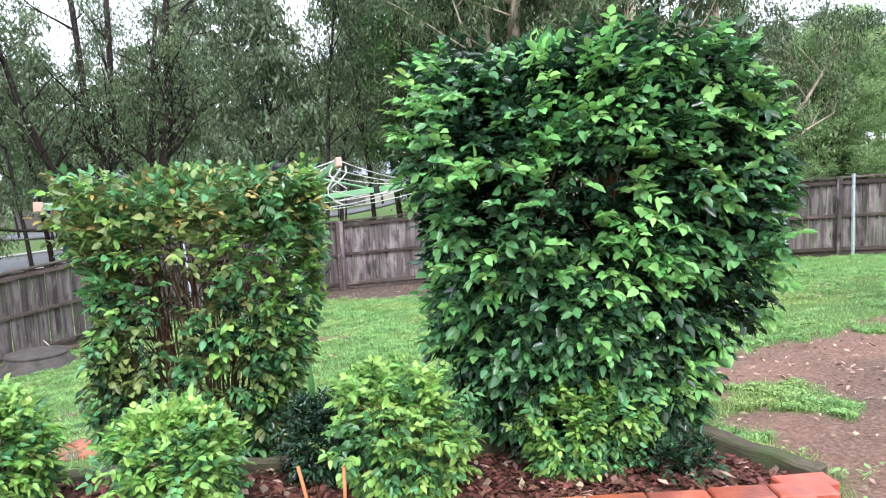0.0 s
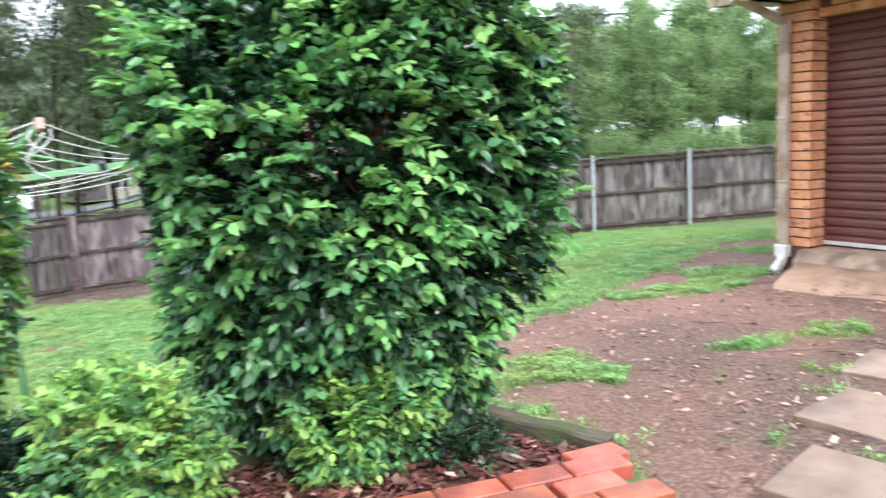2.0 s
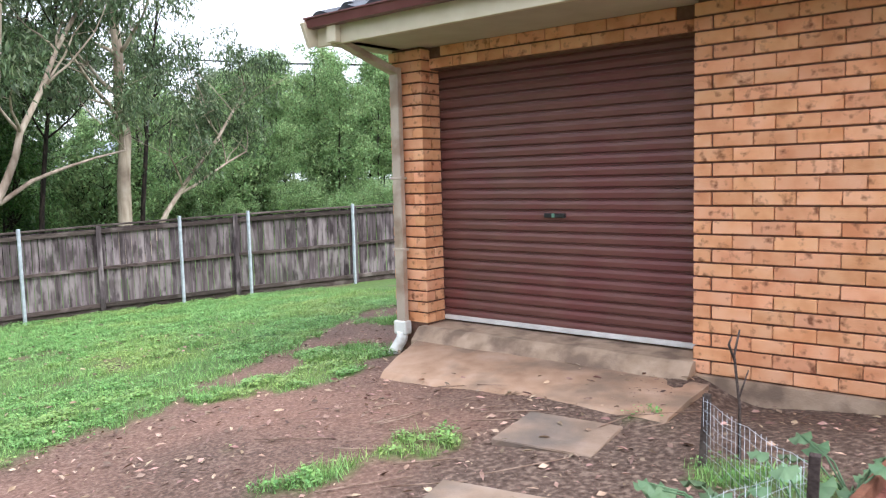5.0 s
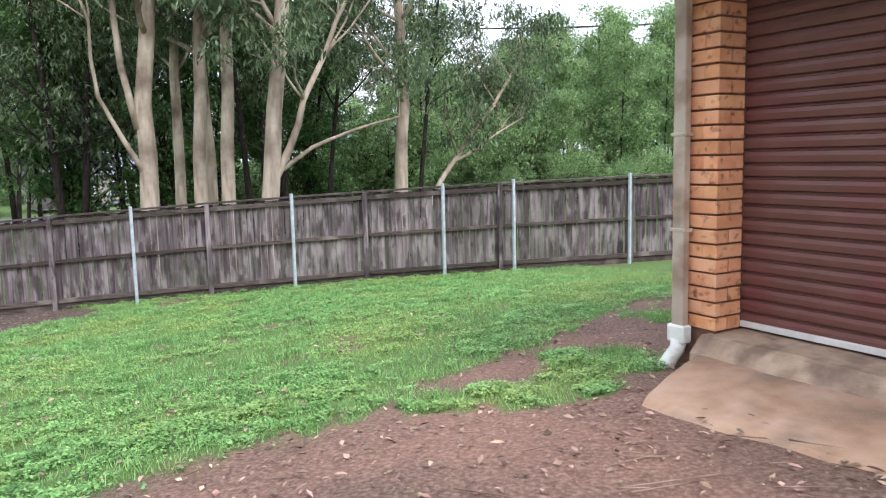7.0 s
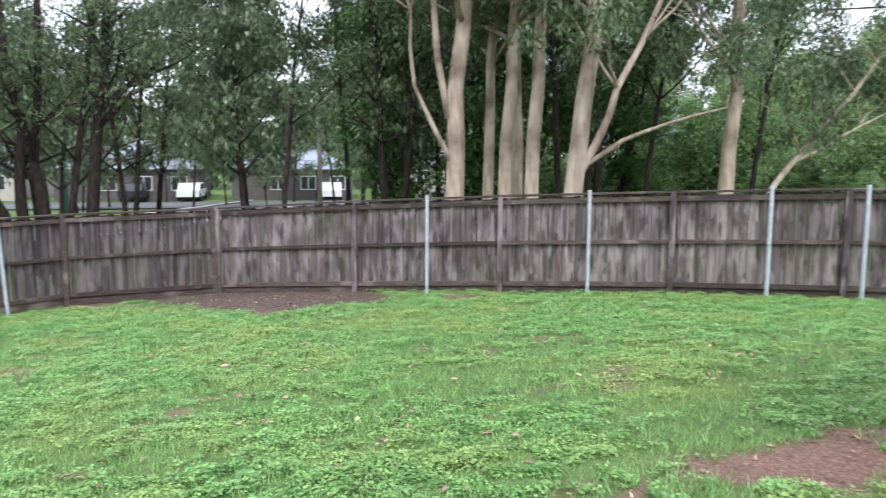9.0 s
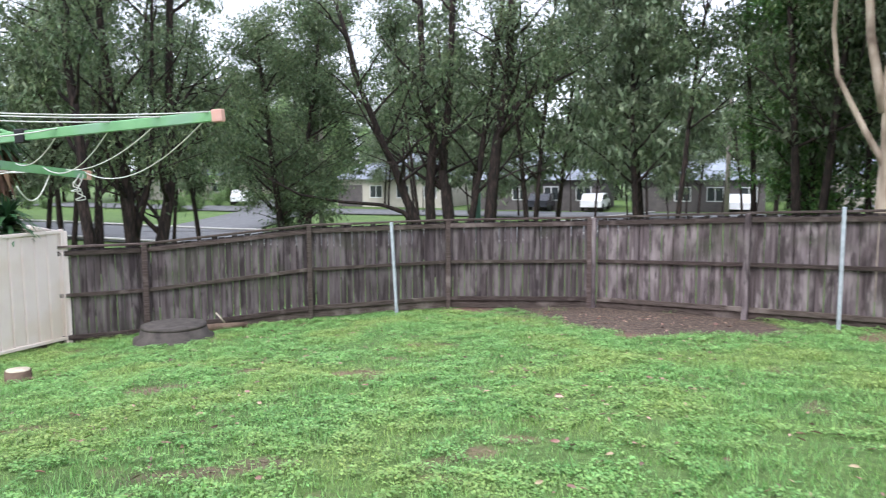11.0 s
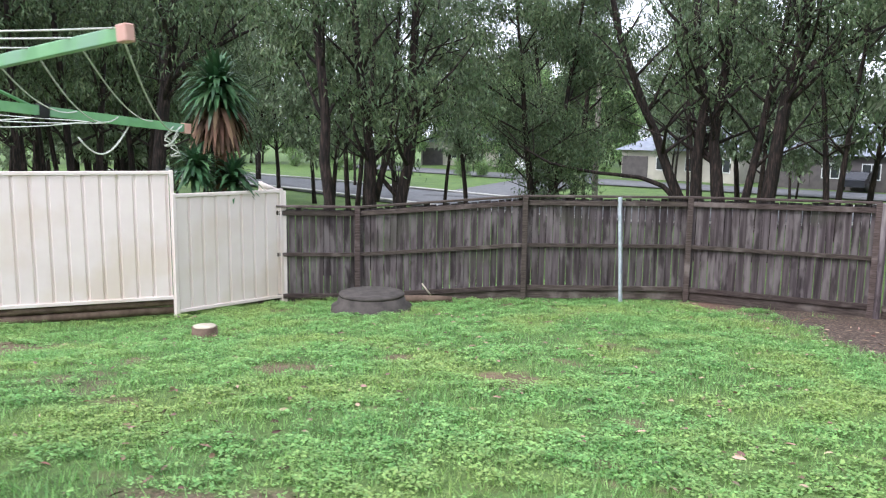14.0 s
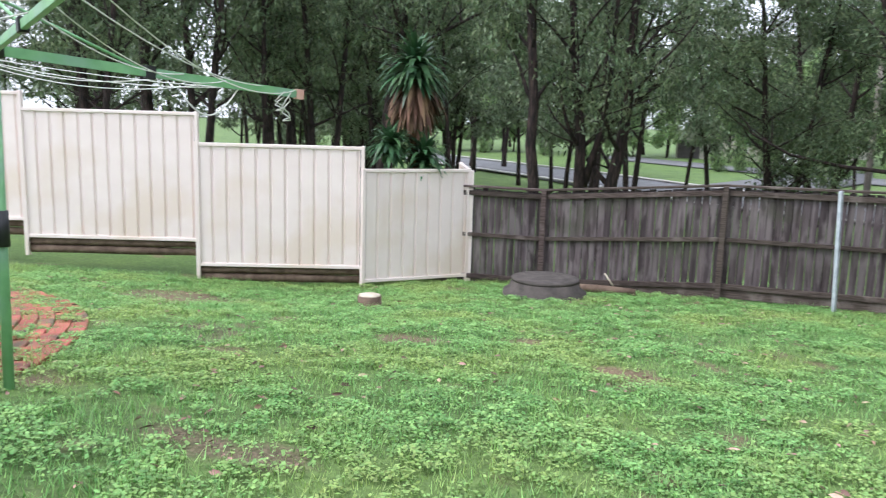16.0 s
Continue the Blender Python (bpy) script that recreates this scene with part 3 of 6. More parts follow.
GZ = GZ + np.where(near, vnoise(GX, GY, 0.5, 4) * 0.012 + vnoise(GX, GY, 0.16, 5) * 0.006, 0)
soil = soil_amount(GX, GY) * near
SLAB_SOIL = [(1.6, 1.6), (2.9, 3.1), (3.9, 3.9), (4.9, 4.5), (6.8, 3.6), (6.6, 0.2), (1.5, -0.3)]
damp = np.maximum(smooth01((inside(CORNER_SOIL, GX, GY) + 0.3) / 0.5), 0.8 * smooth01((inside(SLAB_SOIL, GX, GY) + 0.35 + 0.3 * vnoise(GX, GY, 0.6, 8)) / 0.8)) * near
gv = np.stack([GX, GY, GZ], -1).reshape(-1, 3)
ny, nx = GX.shape
gi = (np.arange(ny - 1)[:, None] * nx + np.arange(nx - 1)[None, :]).ravel()
gf = np.stack([gi, gi + 1, gi + nx + 1, gi + nx], 1)


def ground_material():
    m = bpy.data.materials.new("lawn_and_soil")
    m.use_nodes = True
    n, l = m.node_tree.nodes, m.node_tree.links
    b = n["Principled BSDF"]
    b.inputs["Specular IOR Level"].default_value = 0.25
    tc = n.new("ShaderNodeTexCoord")
    at = n.new("ShaderNodeAttribute")
    at.attribute_name = "soil"

    def ramp(scale, cols, detail=8):
        z = n.new("ShaderNodeTexNoise")
        z.inputs["Scale"].default_value, z.inputs["Detail"].default_value = scale, detail
        l.new(tc.outputs["Object"], z.inputs["Vector"])
        r = n.new("ShaderNodeValToRGB")
        while len(r.color_ramp.elements) < len(cols):
            r.color_ramp.elements.new(0.5)
        for i, c in enumerate(cols):
            r.color_ramp.elements[i].position = 0.32 + 0.36 * i / (len(cols) - 1)
            r.color_ramp.elements[i].color = (*c, 1)
        l.new(z.outputs[0], r.inputs[0])
        return z, r

    def mixc(fac, a, b_, blend="MIX"):
        x = n.new("ShaderNodeMix")
        x.data_type, x.blend_type = "RGBA", blend
        if isinstance(fac, float):
            x.inputs[0].default_value = fac
        else:
            l.new(fac, x.inputs[0])
        l.new(a, x.inputs[6])
        l.new(b_, x.inputs[7])
        return x.outputs[2]
    _, g1 = ramp(22, [(0.045, 0.062, 0.022), (0.095, 0.15, 0.045), (0.17, 0.26, 0.075)])
    _, g2 = ramp(0.9, [(0.07, 0.13, 0.038), (0.15, 0.23, 0.06)])
    grass = mixc(0.5, g1.outputs[0], g2.outputs[0])
    _, s1 = ramp(42, [(0.060, 0.036, 0.027), (0.18, 0.105, 0.076), (0.38, 0.26, 0.20)])
    _, s2 = ramp(0.8, [(0.082, 0.060, 0.048), (0.27, 0.150, 0.110)])
    ground_soil = mixc(0.5, s1.outputs[0], s2.outputs[0])
    da = n.new("ShaderNodeAttribute")
    da.attribute_name = "damp"
    _, s3 = ramp(30, [(0.030, 0.020, 0.016), (0.095, 0.068, 0.053), (0.24, 0.18, 0.14)])
    ground_soil = mixc(da.outputs["Fac"], ground_soil, s3.outputs[0])
    col = mixc(at.outputs["Fac"], grass, ground_soil)
    l.new(col, b.inputs["Base Color"])
    b.inputs["Roughness"].default_value = 0.8
    z, _ = ramp(45, [(0, 0, 0), (1, 1, 1)])
    bp = n.new("ShaderNodeBump")
    bp.inputs["Strength"].default_value, bp.inputs["Distance"].default_value = 0.8, 0.02
    l.new(z.outputs[0], bp.inputs["Height"])
    l.new(bp.outputs[0], b.inputs["Normal"])
    return m


ground = from_arrays("ground", gv, gf, ground_material(), smooth=True)
tagged(ground, "clover lawn with bare reddish soil near the garage", "ground", kind="structure")
sa = ground.data.attributes.new("soil", "FLOAT", "POINT")
sa.data.foreach_set("value", soil.ravel().astype(np.float32))

sb = ground.data.attributes.new("damp", "FLOAT", "POINT")
sb.data.foreach_set("value", damp.ravel().astype(np.float32))


def gz(x, y):
    return float(ground_z(x, y))


# ---- paling fence ----
BACK = [(-1.62, 16.0), (0.85, 15.35), (3.17, 14.8), (5.6, 14.3), (7.75, 13.75), (9.9, 13.2), (12.2, 12.9), (14.5, 12.4)]
SIDE = [(-1.74, 16.0), (-3.95, 15.15), (-5.35, 13.3), (-6.98, 11.45), (-7.6, 10.2), (-8.6, 8.6)]


def fence_run(name, posts, height, face, seed, lift=None):
    """A paling fence: a thing for each bay, with its palings, rails, capping and post."""
    r = random.Random(seed)
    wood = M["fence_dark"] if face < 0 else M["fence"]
    lift = lift or [0.0] * len(posts)
    for k_, ((x1, y1), (x2, y2)) in enumerate(zip(posts, posts[1:])):
        z1, z2 = gz(x1, y1) - 0.02 + lift[k_], gz(x2, y2) - 0.02 + lift[k_ + 1]
        L = math.hypot(x2 - x1, y2 - y1)
        slope = (z2 - z1) / L
        a = math.atan2(y2 - y1, x2 - x1)
        bay = tagged(new("fence_panel"), "weathered grey-brown timber paling fence bay with two rails", "fence", group=name)
        bay.matrix_world = Matrix.Translation((x1, y1, z1)) @ Matrix.Rotation(a, 4, "Z")
        s = face
        shear = Matrix.Identity(4)
        shear[2][0] = slope
        n = int(L / 0.098)
        for i in range(n):
            bm = bmesh.new()
            w = 0.092 + r.uniform(-0.006, 0.004)
            x0 = (i + 0.5) * L / n
            top = height - 0.035 - r.random() * 0.03
            off = (0.002 if i % 2 else 0.018) + r.uniform(0, 0.005)
            box(bm, (x0 - w / 2, off, 0.05), (x0 + w / 2, off + 0.011, top), shear)
            bmesh.ops.rotate(bm, cent=(x0, 0, 0.8), matrix=Matrix.Rotation(r.uniform(-0.008, 0.008), 3, "Y"), verts=bm.verts)
            if s < 0:
                bmesh.ops.scale(bm, vec=(1, -1, 1), verts=bm.verts)
            part("paling", bm, wood, bay)
        for zz, hh, dd in ((height * 0.52, 0.055, 0.04), (0.16, 0.07, 0.04), (height - 0.11, 0.07, 0.04)):
            bm = bmesh.new()
            box(bm, (0.04, -dd, zz - hh / 2), (L - 0.04, 0.0, zz + hh / 2), shear, 0.004)
            if s < 0:
                bmesh.ops.scale(bm, vec=(1, -1, 1), verts=bm.verts)
            part("rail", bm, M["rail"], bay)
        bm = bmesh.new()
        box(bm, (-0.02, -0.06, height - 0.03), (L + 0.02, 0.05, height), shear, 0.004)
        if s < 0:
            bmesh.ops.scale(bm, vec=(1, -1, 1), verts=bm.verts)
        part("capping", bm, M["rail"], bay)
        bm = bmesh.new()
        box(bm, (0.02, -0.012, 0.0), (L - 0.02, 0.026, 0.14), shear, 0.004)
        if s < 0:
            bmesh.ops.scale(bm, vec=(1, -1, 1), verts=bm.verts)
        part("plinth_board", bm, M["rail"], bay)
        bm = bmesh.new()
        box(bm, (-0.038, -0.085, -0.15), (0.038, -0.045, height - 0.02), None, 0.005)
        if s < 0:
            bmesh.ops.scale(bm, vec=(1, -1, 1), verts=bm.verts)
        part("post", bm, M["rail"] if face < 0 else wood, bay)


fence_run("back fence bays", BACK, 1.5, 1, 3)
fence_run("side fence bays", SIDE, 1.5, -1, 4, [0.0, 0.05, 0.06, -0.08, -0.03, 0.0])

STEEL = [(2.04, 14.95, 0), (4.42, 14.42, 0), (6.76, 13.88, 0), (7.88, 13.6, 0), (9.75, 13.1, 0), (-4.42, 14.35, -3)]
for sx, sy, lean in STEEL:
    bm = bmesh.new()
    box(bm, (-0.022, -0.022, -0.2), (0.022, 0.022, 1.52), None, 0.004)
    p = part("steel_post", bm, M["galv"])
    p.matrix_world = pose(sx + (0.1 if sx < 0 else 0), sy - 0.12, gz(sx, sy), 0, lean, 15)
    tagged(p, "galvanised steel repair post fixed to the timber fence", "post", "steel fence posts")


# ---- steel sheet fence ----
def sheet_panel(x1, y1, x2, y2, zb, height):
    L = math.hypot(x2 - x1, y2 - y1)
    a = math.atan2(y2 - y1, x2 - x1)
    th = tagged(new("sheet_fence_panel"), "cream ribbed steel fence panel with framed edges", "fence", "cream steel fence panels")
    th.matrix_world = Matrix.Translation((x1, y1, zb)) @ Matrix.Rotation(a, 4, "Z")
    bm = bmesh.new()
    prof = []
    x = 0.03
    pitch = (L - 0.06) / round((L - 0.06) / 0.19)
    while x < L - 0.04:
        prof += [(x, 0.0), (x + pitch * 0.74, 0.0), (x + pitch * 0.82, 0.022), (x + pitch * 0.92, 0.022)]
        x += pitch
    prof.append((L - 0.03, 0.0))
    lo = [bm.verts.new((px, py - 0.01, 0.03)) for px, py in prof]
    hi = [bm.verts.new((px, py - 0.01, height - 0.03)) for px, py in prof]
    for i in range(len(prof) - 1):
        bm.faces.new((lo[i], lo[i + 1], hi[i + 1], hi[i]))
    sheet = part("sheet", bm, M["cream"], th)
    so = sheet.modifiers.new("thick", "SOLIDIFY")
    so.thickness = 0.003
    for nm, lo_, hi_ in (("top_rail", (0, -0.03, height - 0.045), (L, 0.03, height)), ("bottom_rail", (0, -0.03, 0), (L, 0.03, 0.045)), ("post", (-0.03, -0.035, -0.25), (0.02, 0.035, height + 0.01)), ("post", (L - 0.02, -0.035, -0.25), (L + 0.03, 0.035, height + 0.01))):
        bm = bmesh.new()
        box(bm, lo_, hi_, None, 0.004)
        part(nm, bm, M["cream"], th)
    return th


# panel corners from the high end down to the timber fence
SHEETS = [(-9.0, 2.35, -8.39, 4.42, -0.80, 1.74), (-8.39, 4.42, -7.78, 6.68, -1.03, 1.76), (-7.78, 6.68, -7.26, 8.86, -1.37, 1.70), (-7.24, 8.88, -7.46, 10.45, -1.56, 1.59)]
for x1, y1, x2, y2, zb, hh in SHEETS:
    sheet_panel(x1, y1, x2, y2, zb, hh)
    if y2 < 10:
        for k in range(2):
            t1, t2 = (x1 - 0.06, y1, 0), (x2 - 0.06, y2, 0)
            pts = [(t1[0] + (t2[0] - t1[0]) * f, t1[1] + (t2[1] - t1[1]) * f, min(zb - 0.05 - 0.11 * k, 9)) for f in (0, 0.3, 0.6, 1)]
            tagged(tubes("retaining_log", [(pts, [0.06, 0.055, 0.06, 0.05])], M["log"]), "weathered round timber log under the steel fence", "log", "retaining logs under the steel fence")
sheet_panel(-7.46, 10.5, -9.6, 11.0, -1.5, 1.5)

# ---- garage ----
HM = Matrix.Translation((5.724, 5.928, -0.07)) @ Matrix.Rotation(math.atan2(-0.984, 0.176), 4, "Z")
OPEN_W, OPEN_H, REVEAL = 2.28, 2.11, 0.23
COURSE, BLEN = 0.0915, 0.25
TOPW = 2.30
house = tagged(new("garage"), "single-storey orange brick garage with charcoal tiled roof", "building")
house.matrix_world = HM


def hpart(name, lo, hi, material, label="", bevel=0.0, parent=None):
    bm = bmesh.new()
    box(bm, lo, hi, None, bevel)
    return part(name, bm, material, parent or house, label)


# cores behind the brick faces
hpart("wall", (-0.335, 0.02, -0.25), (-0.02, 0.33, TOPW), M["mortar"])
hpart("wall", (-0.335, 0.33, -0.25), (-0.10, 6.0, TOPW), M["mortar"])
hpart("wall", (OPEN_W + 0.02, 0.02, -0.25), (7.2, 0.26, TOPW), M["mortar"])
hpart("wall", (7.0, 0.26, -0.25), (7.2, 6.0, TOPW), M["mortar"])
hpart("wall", (-0.335, 5.8, -0.25), (7.2, 6.0, TOPW), M["mortar"])
hpart("wall", (-0.02, 0.12, OPEN_H + 0.01), (OPEN_W + 0.02, 0.33, TOPW), M["mortar"])
hpart("footing", (OPEN_W + 0.0, -0.03, -0.5), (7.2, 0.24, -0.095), M["step"], "grey concrete footing under the brick wall")

# roller door: a ribbed curtain
bm = bmesh.new()
prof = [(0.0, 0.03)]
zz = 0.03
rib = 0.0845
while zz < OPEN_H + 0.05:
    prof += [(zz + rib * 0.08, 0.0), (zz + rib * 0.5, -0.006), (zz + rib * 0.78, 0.0), (zz + rib * 0.86, 0.024), (zz + rib * 0.98, 0.024)]
    zz += rib
lo = [bm.verts.new((-0.03, REVEAL + 0.02 + y, z)) for z, y in [(a, b) if i else (0.02, 0.0) for i, (a, b) in enumerate(prof)]]
hi = [bm.verts.new((OPEN_W + 0.03, v.co.y, v.co.z)) for v in lo]
for i in range(len(lo) - 1):
    bm.faces.new((lo[i], hi[i], hi[i + 1], lo[i + 1]))
door = part("door_leaf", bm, M["door"], house, "maroon ribbed steel roller door, closed")
hpart("bottom_rail", (0.0, REVEAL - 0.005, 0.012), (OPEN_W, REVEAL + 0.05, 0.05), M["strip"], "pale aluminium bottom rail", 0.004)
hpart("handle", (1.02, REVEAL - 0.02, 0.90), (1.20, REVEAL + 0.02, 0.935), M["black"], "black lift handle", 0.006)
hpart("lock", (1.09, REVEAL - 0.026, 0.90), (1.12, REVEAL + 0.02, 0.935), M["pole"], "", 0.006)

# sill and ramp
bm = bmesh.new()
pr = [(0.5, 0.0), (-0.04, -0.012), (-0.07, -0.03), (-0.15, -0.115), (-0.17, -0.5), (0.5, -0.5)]
a_ = [bm.verts.new((-0.06 if y < 0.02 else -0.002, y, z)) for y, z in pr]
b_ = [bm.verts.new((OPEN_W + 0.02, y, z)) for y, z in pr]
for i in range(len(pr)):
    j = (i + 1) % len(pr)
    bm.faces.new((a_[i], b_[i], b_[j], a_[j]))
bm.faces.new(a_[::-1])
bm.faces.new(b_)
bmesh.ops.subdivide_edges(bm, edges=[e for e in bm.edges if abs(e.verts[0].co.x - e.verts[1].co.x) > 1], cuts=30)
for v in bm.verts:
    v.co += Vector((0, 0.012, 0.008)) * noise.noise(v.co * 6)
sill = part("sill", bm, M["step"], house, "rough concrete door sill")

ramp = tagged(new("ramp"), "low sloping stained concrete ramp before the roller door", "ramp")
ramp.matrix_world = HM
bm = bmesh.new()
NXR, NYR = 40, 12
grid = {}
for i in range(NXR + 1):
    for j in range(NYR + 1):
        f, g = i / NXR, j / NYR
        x0, x1 = 0.0 + 0.28 * g, 2.44 + 0.03 * g
        x = x0 + (x1 - x0) * f
        y = -0.14 - (0.75 + 0.015 * math.sin(f * 9)) * g
        z = -0.115 - 0.01 * g - (0.075 - 0.05 * f) * g ** 2 + 0.008 * noise.noise((x * 3, y * 5, 0)) - (0.03 if j == NYR else 0)
        grid[i, j] = bm.verts.new((x, y, z))
for i in range(NXR):
    for j in range(NYR):
        bm.faces.new((grid[i, j], grid[i, j + 1], grid[i + 1, j + 1], grid[i + 1, j]))
rim = bmesh.ops.extrude_edge_only(bm, edges=[e for e in bm.edges if e.is_boundary])
for v in rim["geom"]:
    if isinstance(v, bmesh.types.BMVert):
        v.co.z = -0.45
part("slab", bm, M["slab"], ramp, smooth=False)

# eaves: soffit, fascia, gutter
EV, LEFT, RIGHT = -0.64, -0.52, 8.2
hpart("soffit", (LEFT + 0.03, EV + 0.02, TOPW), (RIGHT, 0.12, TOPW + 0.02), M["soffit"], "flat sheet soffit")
hpart("fascia", (LEFT, EV - 0.02, TOPW - 0.02), (RIGHT, EV + 0.02, TOPW + 0.125), M["fascia"], "beige painted fascia board", 0.004)
bm = bmesh.new()
gp = [(-0.02, 0.035), (-0.02, -0.03), (-0.06, -0.05), (-0.12, -0.045), (-0.135, 0.015), (-0.15, 0.02), (-0.15, 0.03), (-0.13, 0.03), (-0.11, -0.01), (-0.05, -0.02), (-0.03, 0.035)]
a_ = [bm.verts.new((LEFT, EV + y, TOPW + 0.16 + z)) for y, z in gp]
b_ = [bm.verts.new((RIGHT, EV + y, TOPW + 0.16 + z)) for y, z in gp]
for i in range(len(gp)):
    j = (i + 1) % len(gp)
    bm.faces.new((a_[i], b_[i], b_[j], a_[j]))
part("gutter", bm, M["gutter"], house, "maroon metal gutter")
# barge board up the gable
ANG = radians(21)
bm = bmesh.new()
mb = Matrix.Translation((LEFT, EV - 0.12, TOPW + 0.02)) @ Matrix.Rotation(ANG, 4, "X")
box(bm, (-0.02, 0, -0.06), (0.02, 4.2, 0.14), mb, 0.004)
part("barge_board", bm, M["fascia"], house)
# roof body
bm = bmesh.new()
mr = Matrix.Translation((0, EV - 0.10, TOPW + 0.165)) @ Matrix.Rotation(ANG, 4, "X")
box(bm, (LEFT + 0.02, 0, -0.03), (RIGHT, 4.2, 0.0), mr)
part("roof", bm, M["tile"], house)
bm = bmesh.new()
m2 = Matrix.Translation((0, EV - 0.08 + 8.4 * math.cos(ANG) - 0.9, TOPW + 0.19)) @ Matrix.Rotation(math.pi - ANG, 4, "X")
box(bm, (LEFT + 0.02, -0.9, 0.0), (RIGHT, 4.2, 0.03), m2)
part("roof", bm, M["tile"], house)
# gable infill over the side wall
bm = bmesh.new()
g3 = [bm.verts.new((-0.3, y, z)) for y, z in ((-0.5, TOPW), (7.0, TOPW), (3.2, TOPW + 1.5))]
g4 = [bm.verts.new((-0.2, v.co.y, v.co.z)) for v in g3]
bm.faces.new(g3)
bm.faces.new(g4[::-1])
for i in range(3):
    bm.faces.new((g3[i], g3[(i + 1) % 3], g4[(i + 1) % 3], g4[i]))
part("gable", bm, M["fascia"], house)

# downpipe with its elbows
def pipe_run(pts, w, d, material, name, parent=None, label=""):
    bm = bmesh.new()
    for p, q in zip(pts, pts[1:]):
        p, q = Vector(p), Vector(q)
        z = (q - p).normalized()
        x = Vector((1, 0, 0))
        x = (x - z * x.dot(z)).normalized()
        y = z.cross(x)
        m = Matrix((( *x, 0), (*y, 0), (*z, 0), (0, 0, 0, 1))).transposed()
        m = Matrix.Translation(p) @ m
        box(bm, (-w / 2, -d / 2, -0.015), (w / 2, d / 2, (q - p).length + 0.015), m, 0.006)
    return part(name, bm, material, parent or house, label)


PX = -0.235
pipe_run([(PX, -0.055, -0.03), (PX, -0.055, TOPW - 0.17)], 0.095, 0.055, M["pipe"], "downpipe", None, "beige-brown rectangular downpipe")
pipe_run([(PX, -0.06, TOPW - 0.19), (PX - 0.05, EV - 0.05, TOPW + 0.02)], 0.09, 0.05, M["pipe"], "downpipe_elbow")
pipe_run([(PX - 0.05, EV - 0.05, TOPW + 0.0), (PX - 0.05, EV - 0.05, TOPW + 0.16)], 0.10, 0.06, M["fascia"], "gutter_outlet")
for bz in (0.62, 1.22):
    hpart("bracket", (PX - 0.065, -0.088, bz), (PX + 0.065, -0.02, bz + 0.022), M["pipe"], "", 0.003)
hpart("pipe_socket", (PX - 0.075, -0.10, -0.10), (PX + 0.065, -0.01, 0.02), M["pvc"], "white plastic socket", 0.012)
st = [(PX, -0.06, -0.08), (PX - 0.005, -0.07, -0.14), (PX - 0.03, -0.12, -0.22), (PX - 0.06, -0.18, -0.32)]
st_ob = tubes("stormwater_bend", [(st, [0.052, 0.05, 0.05, 0.05])], M["pvc"], house, "white plastic stormwater bend", sides=14)

# ---- patio and garden bed ----
patio = tagged(new("patio"), "terracotta clay paver patio beside the garden bed", "patio", kind="structure")
bm = bmesh.new()
box(bm, (-4.2, -3.0, -0.45), (1.42, 2.5, -0.055))
part("patio_base", bm, M["mortar"], patio)
bed = tagged(new("garden_bed"), "raised bed of dark red bark mulch edged with sleepers", "garden bed", kind="structure")
bm = bmesh.new()
bx = np.linspace(-4.0, 1.46, 80)
by = np.linspace(2.5, 3.3, 18)
bg = {}
for i, x in enumerate(bx):
    for j, y in enumerate(by):
        xr = min(x, 1.50 - max(0.0, y - 2.75) * 0.7)
        bg[i, j] = bm.verts.new((xr, y, -0.07 - 0.05 * (y - 2.5) + 0.02 * noise.noise((x * 4, y * 4, 0)) + 0.012 * noise.noise((x * 15, y * 15, 3))))
for i in range(len(bx) - 1):
    for j in range(len(by) - 1):
        bm.faces.new((bg[i, j], bg[i + 1, j], bg[i + 1, j + 1], bg[i, j + 1]))
rim = bmesh.ops.extrude_edge_only(bm, edges=[e for e in bm.edges if e.is_boundary])
for v in rim["geom"]:
    if isinstance(v, bmesh.types.BMVert):
        v.co.z = -0.7
part("soil", bm, M["mulch"], bed)


def sleeper_beam(x1, y1, x2, y2, top, seed):
    L = math.hypot(x2 - x1, y2 - y1)
    bm = bmesh.new()
    box(bm, (0, -0.045, -0.17), (L, 0.045, 0.0), None, 0.01)
    bmesh.ops.subdivide_edges(bm, edges=[e for e in bm.edges if abs(e.verts[0].co.x - e.verts[1].co.x) > L * 0.7], cuts=14)
    for v in bm.verts:
        v.co += Vector((0, noise.noise(v.co * 7 + Vector((seed, 0, 0))), noise.noise(v.co * 6 + Vector((0, seed, 0))))) * 0.014
    o = part("sleeper", bm, M["sleeper"])
    o.matrix_world = Matrix.Translation((x1, y1, top)) @ Matrix.Rotation(math.atan2(y2 - y1, x2 - x1), 4, "Z")
    tagged(o, "weathered mossy timber sleeper edging the garden bed", "sleeper", "sleepers round the garden bed")


sleeper_beam(1.24, 3.22, 1.54, 2.70, -0.015, 1)
sleeper_beam(-0.65, 3.24, 1.22, 3.28, -0.03, 2)
sleeper_beam(-2.6, 3.18, -0.67, 3.22, -0.04, 3)
sleeper_beam(-4.0, 3.1, -2.62, 3.18, -0.05, 4)

